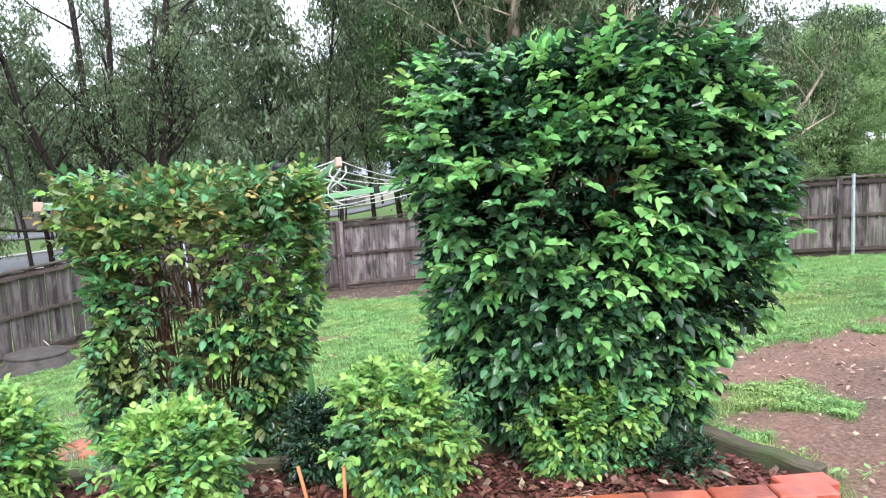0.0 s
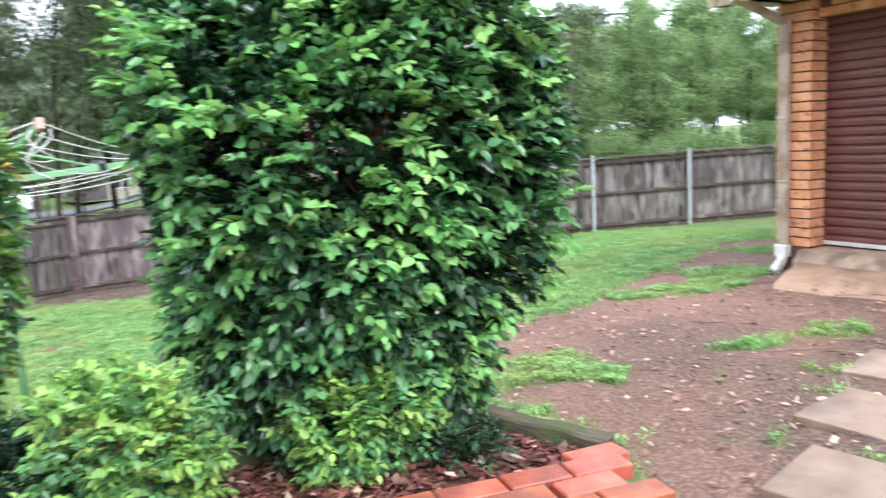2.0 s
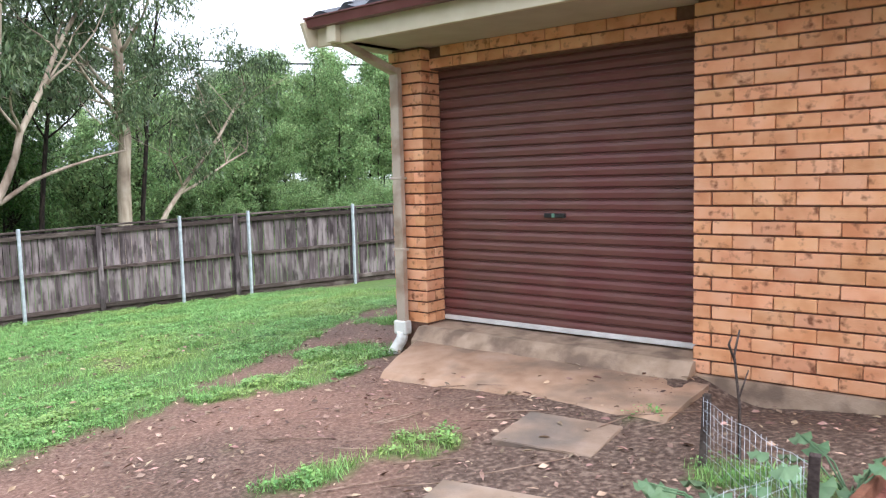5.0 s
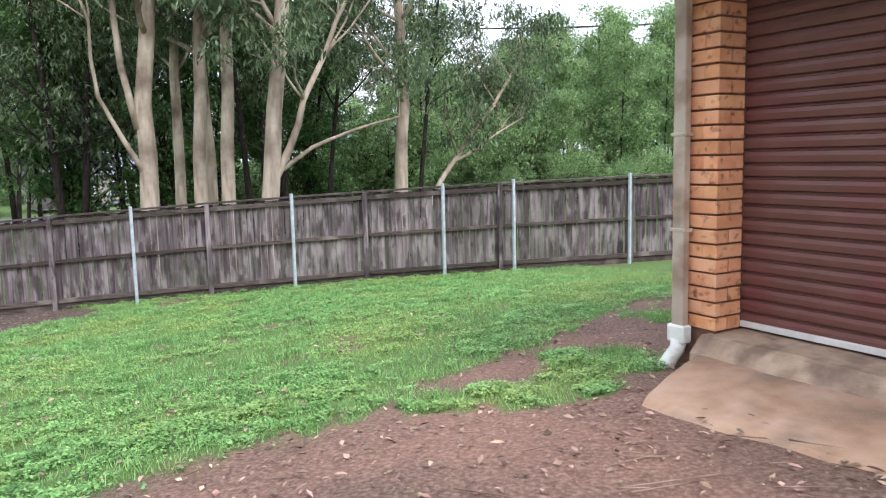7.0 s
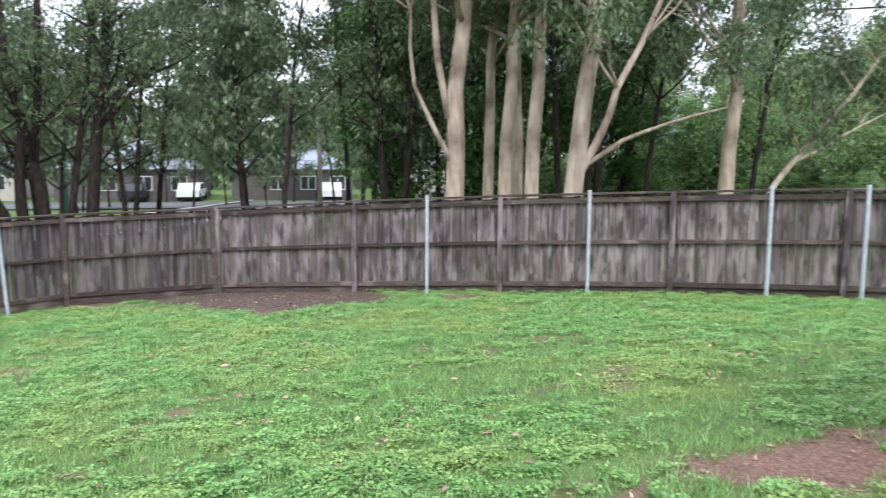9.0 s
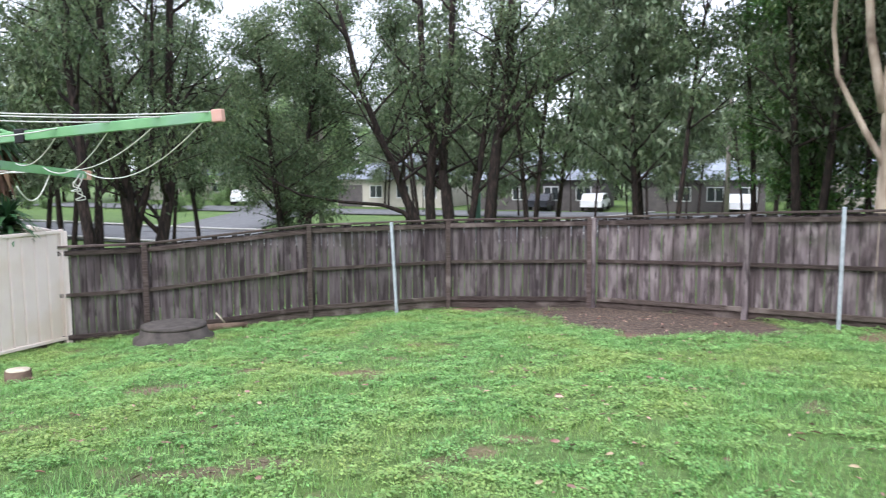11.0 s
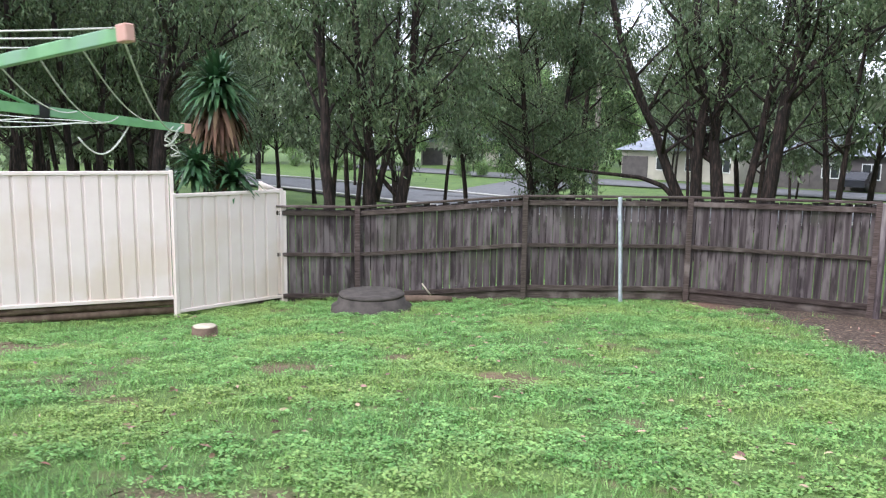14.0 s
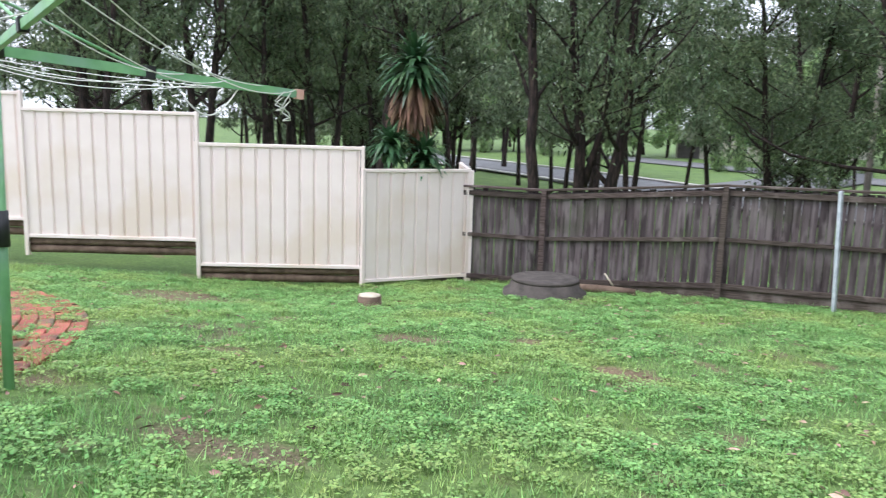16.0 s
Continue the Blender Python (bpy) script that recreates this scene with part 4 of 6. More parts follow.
# bark chips and fallen leaves
def scatter_chips(name, pts, size, material, seed, label, category, parent=None):
    r = np.random.RandomState(seed)
    n = len(pts)
    c = np.array(pts)
    a = r.rand(n) * 6.283
    ln = size * (0.4 + 1.1 * r.rand(n))
    wd = ln * (0.25 + 0.35 * r.rand(n))
    dx = np.stack([np.cos(a), np.sin(a), r.normal(0, 0.22, n)], 1)
    dy = np.stack([-np.sin(a), np.cos(a), r.normal(0, 0.3, n)], 1)
    up = np.array([0, 0, 1.0])
    v = np.stack([c - dx * ln[:, None], c + dy * wd[:, None] + up * 0.004, c + dx * ln[:, None], c - dy * wd[:, None] + up * 0.003], 1).reshape(-1, 3)
    f = np.arange(n * 4).reshape(n, 4)
    o = from_arrays(name, v, f, material, parent, label, "stuff")
    o["category"] = category
    return o


r_ = np.random.RandomState(11)
pts = []
for _ in range(9000):
    x, y = r_.uniform(-3.8, 1.45), r_.uniform(2.52, 3.2)
    if x > 1.46 - max(0, y - 2.75) * 0.65:
        continue
    pts.append((x, y, -0.055 - 0.05 * (y - 2.5) + r_.uniform(-0.006, 0.02)))
scatter_chips("bark_chips", pts, 0.022, M["mulch"], 12, "reddish-brown bark chips over the garden bed", "mulch")
pts = [(x, y, -0.035 - 0.05 * (y - 2.5)) for x, y in zip(r_.uniform(-1.0, 1.4, 150), r_.uniform(2.55, 3.15, 150)) if x < 1.46 - max(0, y - 2.75) * 0.65]
scatter_chips("fallen_leaves", pts, 0.028, M["litter"], 13, "dry brown fallen leaves on the mulch", "leaf litter")
n_ = 90000
lx, ly = r_.uniform(-8, 9, n_), r_.uniform(0.5, 15.5, n_)
sa_ = soil_amount(lx, ly)
keep = (sa_ > 0.5) | (r_.rand(n_) < 0.10)
keep &= ~((lx < 1.55) & (ly < 3.3))
lx, ly = lx[keep], ly[keep]
scatter_chips("soil_litter", np.stack([lx, ly, ground_z(lx, ly) + 0.008], 1), 0.0065, M["grit"], 14, "small crumbs of soil, grit and bark on the bare soil", "soil litter")
r9 = np.random.RandomState(15)
lx, ly = r9.uniform(1.2, 8, 4200), r9.uniform(0.5, 9, 4200)
keep = soil_amount(lx, ly) > 0.5
lx, ly = lx[keep], ly[keep]
scatter_chips("dry_leaves", np.stack([lx, ly, ground_z(lx, ly) + 0.012], 1), 0.022, M["litter"], 16, "scattered pale dry gum leaves and bark flakes on the bare soil", "leaf litter")

# ---- leafy shrubs ----
def shell_points(fn, n, seed, inner=0.25):
    """Points in the outer shell of a solid given by fn(theta, z01) = (x, y, z), with outward ways."""
    r = np.random.RandomState(seed)
    th = r.rand(n) * 2 * math.pi
    z = r.rand(n)
    p = fn(th, z)
    q = fn(th + 0.01, z)
    cz = fn(th, np.clip(z, 0, 1) * 0 + 0.5)
    depth = 1 - inner * r.rand(n) ** 1.5
    axis = fn(th, z).mean(0)
    cx, cy = axis[0], axis[1]
    p[:, 0] = cx + (p[:, 0] - cx) * depth
    p[:, 1] = cy + (p[:, 1] - cy) * depth
    out = np.stack([p[:, 0] - cx, p[:, 1] - cy, (z - 0.5) * 0.8], 1)
    out /= np.linalg.norm(out, axis=1)[:, None] + 1e-9
    return p, out


def sprigs(pts, out, k, length, seed, spread=0.5, hang=-0.02):
    """k leaf places along a short twig at each point: a feathery sprig."""
    r = np.random.RandomState(seed)
    n = len(pts)
    d = out + r.normal(0, spread, (n, 3)) + np.array([0, 0, -hang])
    d /= np.linalg.norm(d, axis=1)[:, None]
    side = np.cross(d, np.array([0, 0, 1.0]) + r.normal(0, 0.25, (n, 3)))
    side /= np.linalg.norm(side, axis=1)[:, None] + 1e-9
    cs, ds = [], []
    for i in range(k):
        f = (i + 1) / k
        s = 1 if i % 2 else -1
        cs.append(pts + d * length * f)
        ds.append(d * 0.7 + side * s * (1.0 if i < k - 1 else 0.1))
    return np.concatenate(cs), np.concatenate(ds)


def make_shrub(name, label, cx, cy, base, h, rx, ry, prof, layers, seed, stems=8, top_flat=0.25, lump=0.12, stem_r=0.011, hang=-0.02, spread=0.38, droop=0.16, bare=None):
    """prof: half-width share at share of height, as (z01, share) pairs. layers: (count, k, leaf length, leaf width, sprig length, material, inner, zmin, zmax, keep)."""
    th_ = tagged(new(name), label, "shrub")
    th_.location = (cx, cy, base)
    zs, ws = [a for a, b in prof], [b for a, b in prof]

    def fn(th, z):
        w = np.interp(z, zs, ws)
        lum = 1 + lump * (vnoise(np.cos(th) * 2.2 + z * 3, np.sin(th) * 2.2 + seed, 0.8, seed) + 0.5 * vnoise(np.cos(th) * 5 + seed, np.sin(th) * 5 + z * 7, 0.8, seed + 1))
        sq = 1 / np.maximum(np.abs(np.cos(th)), np.abs(np.sin(th))) ** 0.55
        return np.stack([np.cos(th) * rx * w * lum * sq, np.sin(th) * ry * w * lum * sq, z * h * (1 + 0.05 * np.sin(th * 3 + seed))], 1)
    r = random.Random(seed)
    runs = []
    for i in range(stems):
        a = r.uniform(0, 6.28)
        f = r.uniform(0.4, 0.9)
        x1, y1 = math.cos(a) * rx * f, math.sin(a) * ry * f
        x0, y0 = math.cos(a) * rx * 0.22, math.sin(a) * ry * 0.22
        P = [(x0, y0, -0.05), (x0 + (x1 - x0) * 0.35 + r.uniform(-.04, .04), y0 + (y1 - y0) * 0.3, h * 0.35), (x1 * 0.8, y1 * 0.8 + r.uniform(-.04, .04), h * 0.65), (x1, y1, h * r.uniform(0.8, 0.97))]
        runs.append((P, [stem_r * 1.5, stem_r * 1.1, stem_r * 0.8, stem_r * 0.3]))
        for j in range(3):
            p = Vector(P[1 + j % 2]).lerp(Vector(P[2]), r.random())
            a2 = a + r.uniform(-1.3, 1.3)
            e = p + Vector((math.cos(a2) * rx * 0.45, math.sin(a2) * ry * 0.45, h * 0.2))
            runs.append(([tuple(p), tuple(p.lerp(e, 0.5) + Vector((0, 0, 0.02))), tuple(e)], [stem_r * 0.6, stem_r * 0.45, stem_r * 0.2]))
    for i in range(90 if bare else (24 if stems >= 10 else 0)):
        a, f, z0 = r.uniform(0, 6.28), r.uniform(0.1, 0.75), r.uniform(0.15, 0.85) * h
        p = Vector((math.cos(a) * rx * f, math.sin(a) * ry * f, z0))
        d = Vector((math.cos(a) + r.uniform(-0.8, 0.8), math.sin(a) + r.uniform(-0.8, 0.8), r.uniform(0.2, 1.4))).normalized() * h * r.uniform(0.08, 0.17)
        runs.append(([tuple(p), tuple(p + d * 0.5 + Vector((r.uniform(-.01, .01), 0, 0.01))), tuple(p + d)], [stem_r * 0.5, stem_r * 0.38, stem_r * 0.2]))
    tubes("branchwork", runs, M["twig"], th_, sides=6)
    for li, (cnt, k, ll, lw, sl, material, inner, z0, z1, gap) in enumerate(layers):
        p, o = shell_points(fn, cnt, seed * 31 + li, inner)
        z01 = p[:, 2] / h
        keep = (z01 >= z0) & (z01 <= z1)
        if gap:
            keep &= (vnoise(p[:, 0] * 1.0 + seed, p[:, 2] * 1.0 + p[:, 1], 0.16, seed + li) > gap)
        p, o = p[keep], o[keep]
        if bare:
            bx_, bw_, bz0, bz1 = bare
            hole = (np.abs(p[:, 0] - bx_ + 0.1 * vnoise(p[:, 2], p[:, 1], 0.2, seed)) < bw_ * (1.1 - 0.35 * np.abs(p[:, 2] / h - 0.5))) & (p[:, 2] > bz0 * h) & (p[:, 2] < bz1 * h)
            thin = ~hole | (np.random.RandomState(seed + li).rand(len(p)) < 0.42)
            p, o = p[thin], o[thin]
        # a top of its own
        rr = np.random.RandomState(seed + 77 + li)
        if z1 > 0.97:
            nt = cnt // 4
            tt, rad = rr.rand(nt) * 6.283, np.sqrt(rr.rand(nt))
            tp = fn(tt, np.ones(nt) * 0.97)
            tp[:, 0] *= rad
            tp[:, 1] *= rad
            tp[:, 2] = h * (1.0 - top_flat * rad ** 3 * 0.6) + vnoise(tp[:, 0], tp[:, 1], 0.2, seed) * 0.04 - 0.06
            p = np.concatenate([p, tp])
            o = np.concatenate([o, np.tile([0, 0, 1.0], (nt, 1)) + rr.normal(0, 0.3, (nt, 3))])
        c, d = sprigs(p, o, k, sl, seed + li, 0.55, hang)
        leaf_cloud("foliage", c, d, ll, lw, material, th_, droop, seed + li, spread=spread)
    return th_


BIGP = [(0, 0.3), (0.08, 0.5), (0.2, 0.7), (0.33, 0.82), (0.46, 0.88), (0.6, 0.94), (0.72, 1.0), (0.85, 0.98), (0.93, 0.9), (1.0, 0.72)]
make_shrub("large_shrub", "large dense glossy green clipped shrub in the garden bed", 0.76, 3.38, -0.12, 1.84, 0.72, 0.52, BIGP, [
    # near-black leaves paint the shade of the core; outer layers are brighter
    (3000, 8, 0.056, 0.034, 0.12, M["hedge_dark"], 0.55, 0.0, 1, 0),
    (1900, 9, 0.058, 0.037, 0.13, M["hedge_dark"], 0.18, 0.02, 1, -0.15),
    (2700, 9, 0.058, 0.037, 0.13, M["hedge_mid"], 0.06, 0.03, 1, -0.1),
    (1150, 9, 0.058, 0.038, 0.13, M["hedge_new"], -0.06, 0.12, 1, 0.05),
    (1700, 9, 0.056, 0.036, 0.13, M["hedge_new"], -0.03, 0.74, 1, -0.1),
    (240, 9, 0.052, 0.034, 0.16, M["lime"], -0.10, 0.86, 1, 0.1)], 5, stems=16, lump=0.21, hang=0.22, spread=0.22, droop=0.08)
make_shrub("clipped_hedge", "clipped hedge shrub with bronze tips and bare brown twigs showing", -1.20, 3.75, -0.45, 1.70, 0.55, 0.36, [(0, 0.5), (0.2, 0.68), (0.5, 0.85), (0.8, 0.97), (0.95, 0.98), (1, 0.93)], [
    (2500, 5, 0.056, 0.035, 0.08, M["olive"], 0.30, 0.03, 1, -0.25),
    # dark leaves kept low and inside, painting the hedge's inner shade
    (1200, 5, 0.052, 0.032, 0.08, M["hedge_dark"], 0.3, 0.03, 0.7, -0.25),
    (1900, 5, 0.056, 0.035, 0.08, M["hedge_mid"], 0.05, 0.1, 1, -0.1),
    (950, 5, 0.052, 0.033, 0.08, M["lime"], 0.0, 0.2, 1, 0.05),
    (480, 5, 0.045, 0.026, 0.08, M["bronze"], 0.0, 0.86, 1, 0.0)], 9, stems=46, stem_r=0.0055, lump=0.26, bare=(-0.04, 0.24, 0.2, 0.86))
ROUND = [(0, 0.5), (0.25, 0.9), (0.6, 1.0), (0.85, 0.8), (1, 0.4)]
for nm, cx, cy, hh, rx, sd in [("nandina", -1.80, 2.78, 0.52, 0.21, 21), ("nandina", -1.03, 2.72, 0.42, 0.22, 22), ("nandina", -0.13, 2.84, 0.52, 0.25, 23), ("nandina", 0.66, 3.02, 0.36, 0.24, 24), ("nandina", -2.75, 2.75, 0.5, 0.3, 25)]:
    make_shrub(nm, "low rounded lime-green shrub with small pointed leaves in the mulch", cx, cy, -0.08, hh, rx, rx * 0.9, ROUND, [
        (560, 6, 0.042, 0.025, 0.07, M["lime"], 0.35, 0, 1, -0.3),
        (480, 5, 0.040, 0.024, 0.06, M["hedge_mid"], 0.8, 0, 0.9, 0)], sd, stems=10, stem_r=0.004, lump=0.3)
make_shrub("small_shrub", "small dark green shrub behind the lime shrubs", -0.50, 3.05, -0.08, 0.34, 0.17, 0.15, ROUND, [(500, 5, 0.035, 0.015, 0.05, M["hedge_dark"], 0.6, 0, 1, 0)], 31, stems=6, stem_r=0.004)
make_shrub("small_shrub", "tiny dark seedling shrub on the mulch", 1.02, 2.85, -0.09, 0.14, 0.13, 0.12, ROUND, [(140, 4, 0.04, 0.018, 0.05, M["hedge_dark"], 0.6, 0, 1, 0)], 32, stems=4, stem_r=0.003)
for sx, sy, tx in ((-0.48, 2.60, -0.05), (-0.36, 2.58, 0.005)):
    o = tubes("garden_stake", [([(sx, sy, -0.1), (sx + tx, sy, 0.16)], [0.008, 0.007])], M["stake"], sides=6)
    tagged(o, "thin orange wooden garden stake in the mulch", "stake", "orange garden stakes")

# ---- rotary clothes hoist ----
HX, HY = -0.95, 5.95
hoist = tagged(new("clothes_hoist"), "green rotary clothes hoist with four arms and sagging cords", "clothes line")
hoist.location = (HX, HY, gz(HX, HY))
gzh = gz(HX, HY)
tubes("mast", [([(0, 0, -0.1), (-0.10, 0, 1.60)], [0.026, 0.026])], M["hoist"], hoist, "faded green steel mast", 14)
tubes("inner_mast", [([(-0.10, 0, 1.58), (-0.15, 0, 1.98)], [0.021, 0.021])], M["galv"], hoist, "", 12)
tubes("crank_housing", [([(-0.047, 0, 0.74), (-0.058, 0, 0.92)], [0.04, 0.036])], M["black"], hoist, "black plastic winding gear", 12)
tubes("crank_handle", [([(-0.05, -0.03, 0.86), (0.04, -0.06, 0.80), (0.10, -0.07, 0.80)], [0.014, 0.012, 0.014])], M["black"], hoist)
hub = Vector((-0.15, 0, 1.96))
tubes("hub", [([(-0.148, 0, 1.95), (-0.152, 0, 2.02)], [0.055, 0.055])], M["black"], hoist, "", 12)
tubes("collar", [([(-0.11, 0, 1.66), (-0.115, 0, 1.74)], [0.05, 0.05])], M["black"], hoist, "", 12)
TIPS = [Vector((-1.93 - HX, 7.52 - HY, 0.86 - gzh)), Vector((0.555 - HX, 6.615 - HY, 1.135 - gzh)), Vector((-0.46 - HX, 4.25 - HY, 1.30 - gzh)), Vector((-2.60 - HX, 5.06 - HY, 1.10 - gzh))]
inner = Vector((-0.115, 0, 1.70))
for tip in TIPS:
    d = tip - inner
    ang = math.atan2(d.y, d.x)
    el = math.atan2(d.z, math.hypot(d.x, d.y))
    arm = Matrix.Translation(inner) @ Matrix.Rotation(ang, 4, "Z") @ Matrix.Rotation(-el, 4, "Y")
    bm = bmesh.new()
    box(bm, (0.03, -0.013, -0.022), (d.length - 0.03, 0.013, 0.022), arm, 0.003)
    part("arm", bm, M["hoist"], hoist)
    bm = bmesh.new()
    box(bm, (d.length - 0.05, -0.017, -0.027), (d.length, 0.017, 0.027), arm, 0.004)
    part("arm_cap", bm, M["hoist_cap"], hoist, "faded pinkish end cap")
    bm = bmesh.new()
    box(bm, (d.length * 0.42, -0.022, -0.032), (d.length * 0.42 + 0.05, 0.022, 0.032), arm, 0.004)
    part("bracket", bm, M["black"], hoist, "black bracket")
    mid = inner + d * 0.43
    tubes("strut", [([tuple(hub), tuple(mid)], [0.009, 0.009])], M["hoist"], hoist, "", 6)
rc = random.Random(3)
for f in (0.55, 0.7, 0.84, 0.97):
    for k in range(4):
        order = [0, 1, 2, 3]
        a, b = TIPS[order[k]], TIPS[order[(k + 1) % 4]]
        p, q = inner + (a - inner) * f, inner + (b - inner) * f
        sag = rc.uniform(0.04, 0.16)
        P = [tuple(p.lerp(q, s / 14) - Vector((0, 0, sag * 4 * (s / 14) * (1 - s / 14) - 0.02))) for s in range(15)]
        tubes("cord", [(P, [0.0032] * 15)], M["line"], hoist, "", 5)
t0 = TIPS[0]
dirc = (inner - t0).normalized()
for off, drop in ((0.12, 0.18), (0.17, 0.12)):
    b = t0 + dirc * off
    P = [tuple(b + Vector((0.03 * math.sin(s), 0.03 * math.cos(s * 1.7), -drop * math.sin(s / 12 * math.pi)))) for s in range(13)]
    tubes("loose_cord", [(P, [0.004] * 13)], M["line"], hoist, "knotted loose cord", 5)
b = t0 + dirc * 0.45
P = [tuple(b + dirc * 0.03 * s + Vector((0, 0, -0.20 * math.sin(s / 12 * math.pi * 0.8)))) for s in range(13)]
tubes("loose_cord", [(P, [0.005] * 13)], M["line"], hoist, "", 5)
t2 = TIPS[2]
for off in (0.05, 0.12):
    b = t2 + (inner - t2).normalized() * off
    P = [tuple(b + Vector((0.05 * math.sin(s * 0.9 + off * 20), 0.03 * math.cos(s), -0.02 - (0.10 + off) * math.sin(s / 12 * math.pi)))) for s in range(13)]
    tubes("loose_cord", [(P, [0.004] * 13)], M["line"], hoist, "", 5)

# ---- small things on the lawn ----
tk = tagged(new("pit_cover"), "low round dark concrete pit with a lid beside the side fence", "pit")
tk.location = (-5.66, 10.95, gz(-5.62, 10.95) + 0.03)
tubes("pit_ring", [([(0, 0, -0.2), (0, 0, 0.04), (0, 0, 0.07), (0, 0, 0.17)], [0.56, 0.53, 0.46, 0.43])], M["tank"], tk, "", 32)
tubes("lid", [([(0, 0, 0.17), (0, 0, 0.205), (0, 0, 0.215)], [0.43, 0.43, 0.36])], M["tank"], tk, "dark round lid", 32)
stp = tubes("tree_stump", [([(0, 0, -0.1), (0, 0, 0.13)], [0.145, 0.135])], M["log"], sides=14)
stp.location = (-5.21, 8.6, gz(-5.21, 8.6))
cap_ = tubes("cut_face", [([(0, 0, 0.128), (0, 0, 0.14)], [0.125, 0.12])], M["cut"], stp, "pale sawn top", 14)
tagged(stp, "short sawn tree stump with a pale cut top in the lawn", "stump")
o = tubes("fallen_log", [([(-6.35, 11.45, gz(-6.3, 11.4) + 0.05), (-5.9, 11.9, gz(-5.9, 11.9) + 0.06), (-5.65, 12.25, gz(-5.65, 12.25) + 0.05)], [0.05, 0.06, 0.05])], M["log"], sides=9)
tagged(o, "short weathered log lying along the side fence", "log")
o = tubes("stick", [([(-5.98, 12.1, gz(-6, 12.1) + 0.1), (-6.06, 12.0, gz(-6, 12) + 0.26)], [0.014, 0.01])], M["cut"], sides=6)
tagged(o, "pale broken stick against the side fence", "stick")
for k in range(26):
    x, y = 4.25 + rc.gauss(0, 0.45), 4.45 + rc.gauss(0, 0.45)
    a = rc.uniform(-0.9, 0.7) - 0.6
    L = rc.uniform(0.12, 0.5)
    o = tubes("twig", [([(x, y, gz(x, y) + 0.02), (x + L * math.cos(a), y + L * math.sin(a), gz(x, y) + 0.03)], [0.004, 0.003])], M["litter"], sides=4)
    tagged(o, "dry fallen twig on the bare soil", "twig", "fallen twigs")

# stepping slabs
for i, (x, y, a, w, d) in enumerate([(4.77, 3.67, 18, 0.56, 0.50), (3.73, 3.20, 24, 0.57, 0.52), (2.92, 2.67, 16, 0.59, 0.50), (2.26, 2.18, 24, 0.57, 0.48)]):
    bm = bmesh.new()
    box(bm, (-d / 2 - 0.0, -w / 2, -0.05), (d / 2, w / 2, 0.0), None, 0.006)
    bmesh.ops.subdivide_edges(bm, edges=bm.edges[:], cuts=3)
    for v in bm.verts:
        v.co += Vector([noise.noise(v.co * 9 + Vector((i, k, 0))) for k in range(3)]) * 0.006
    o = part("stepping_slab", bm, M["stepping"])
    o.matrix_world = pose(x, y, gz(x, y) + 0.025, 1, -1, a - 0)
    tagged(o, "rectangular stained concrete stepping slab on bare soil", "paving slab", "stepping slabs to the garage")

# ---- trees ----
def limb(r, p, d, length, rad, bend, up, n=7):
    pts, rr = [p.copy()], [rad]
    for i in range(n):
        d = (d + Vector((r.uniform(-1, 1), r.uniform(-1, 1), r.uniform(-0.5, 1) * up)) * bend).normalized()
        p = p + d * (length / n)
        pts.append(p.copy())
        rr.append(rad * (1 - 0.75 * (i + 1) / n))
    return pts, rr, d


VIEW = Vector((0.84, 0.54, 0))


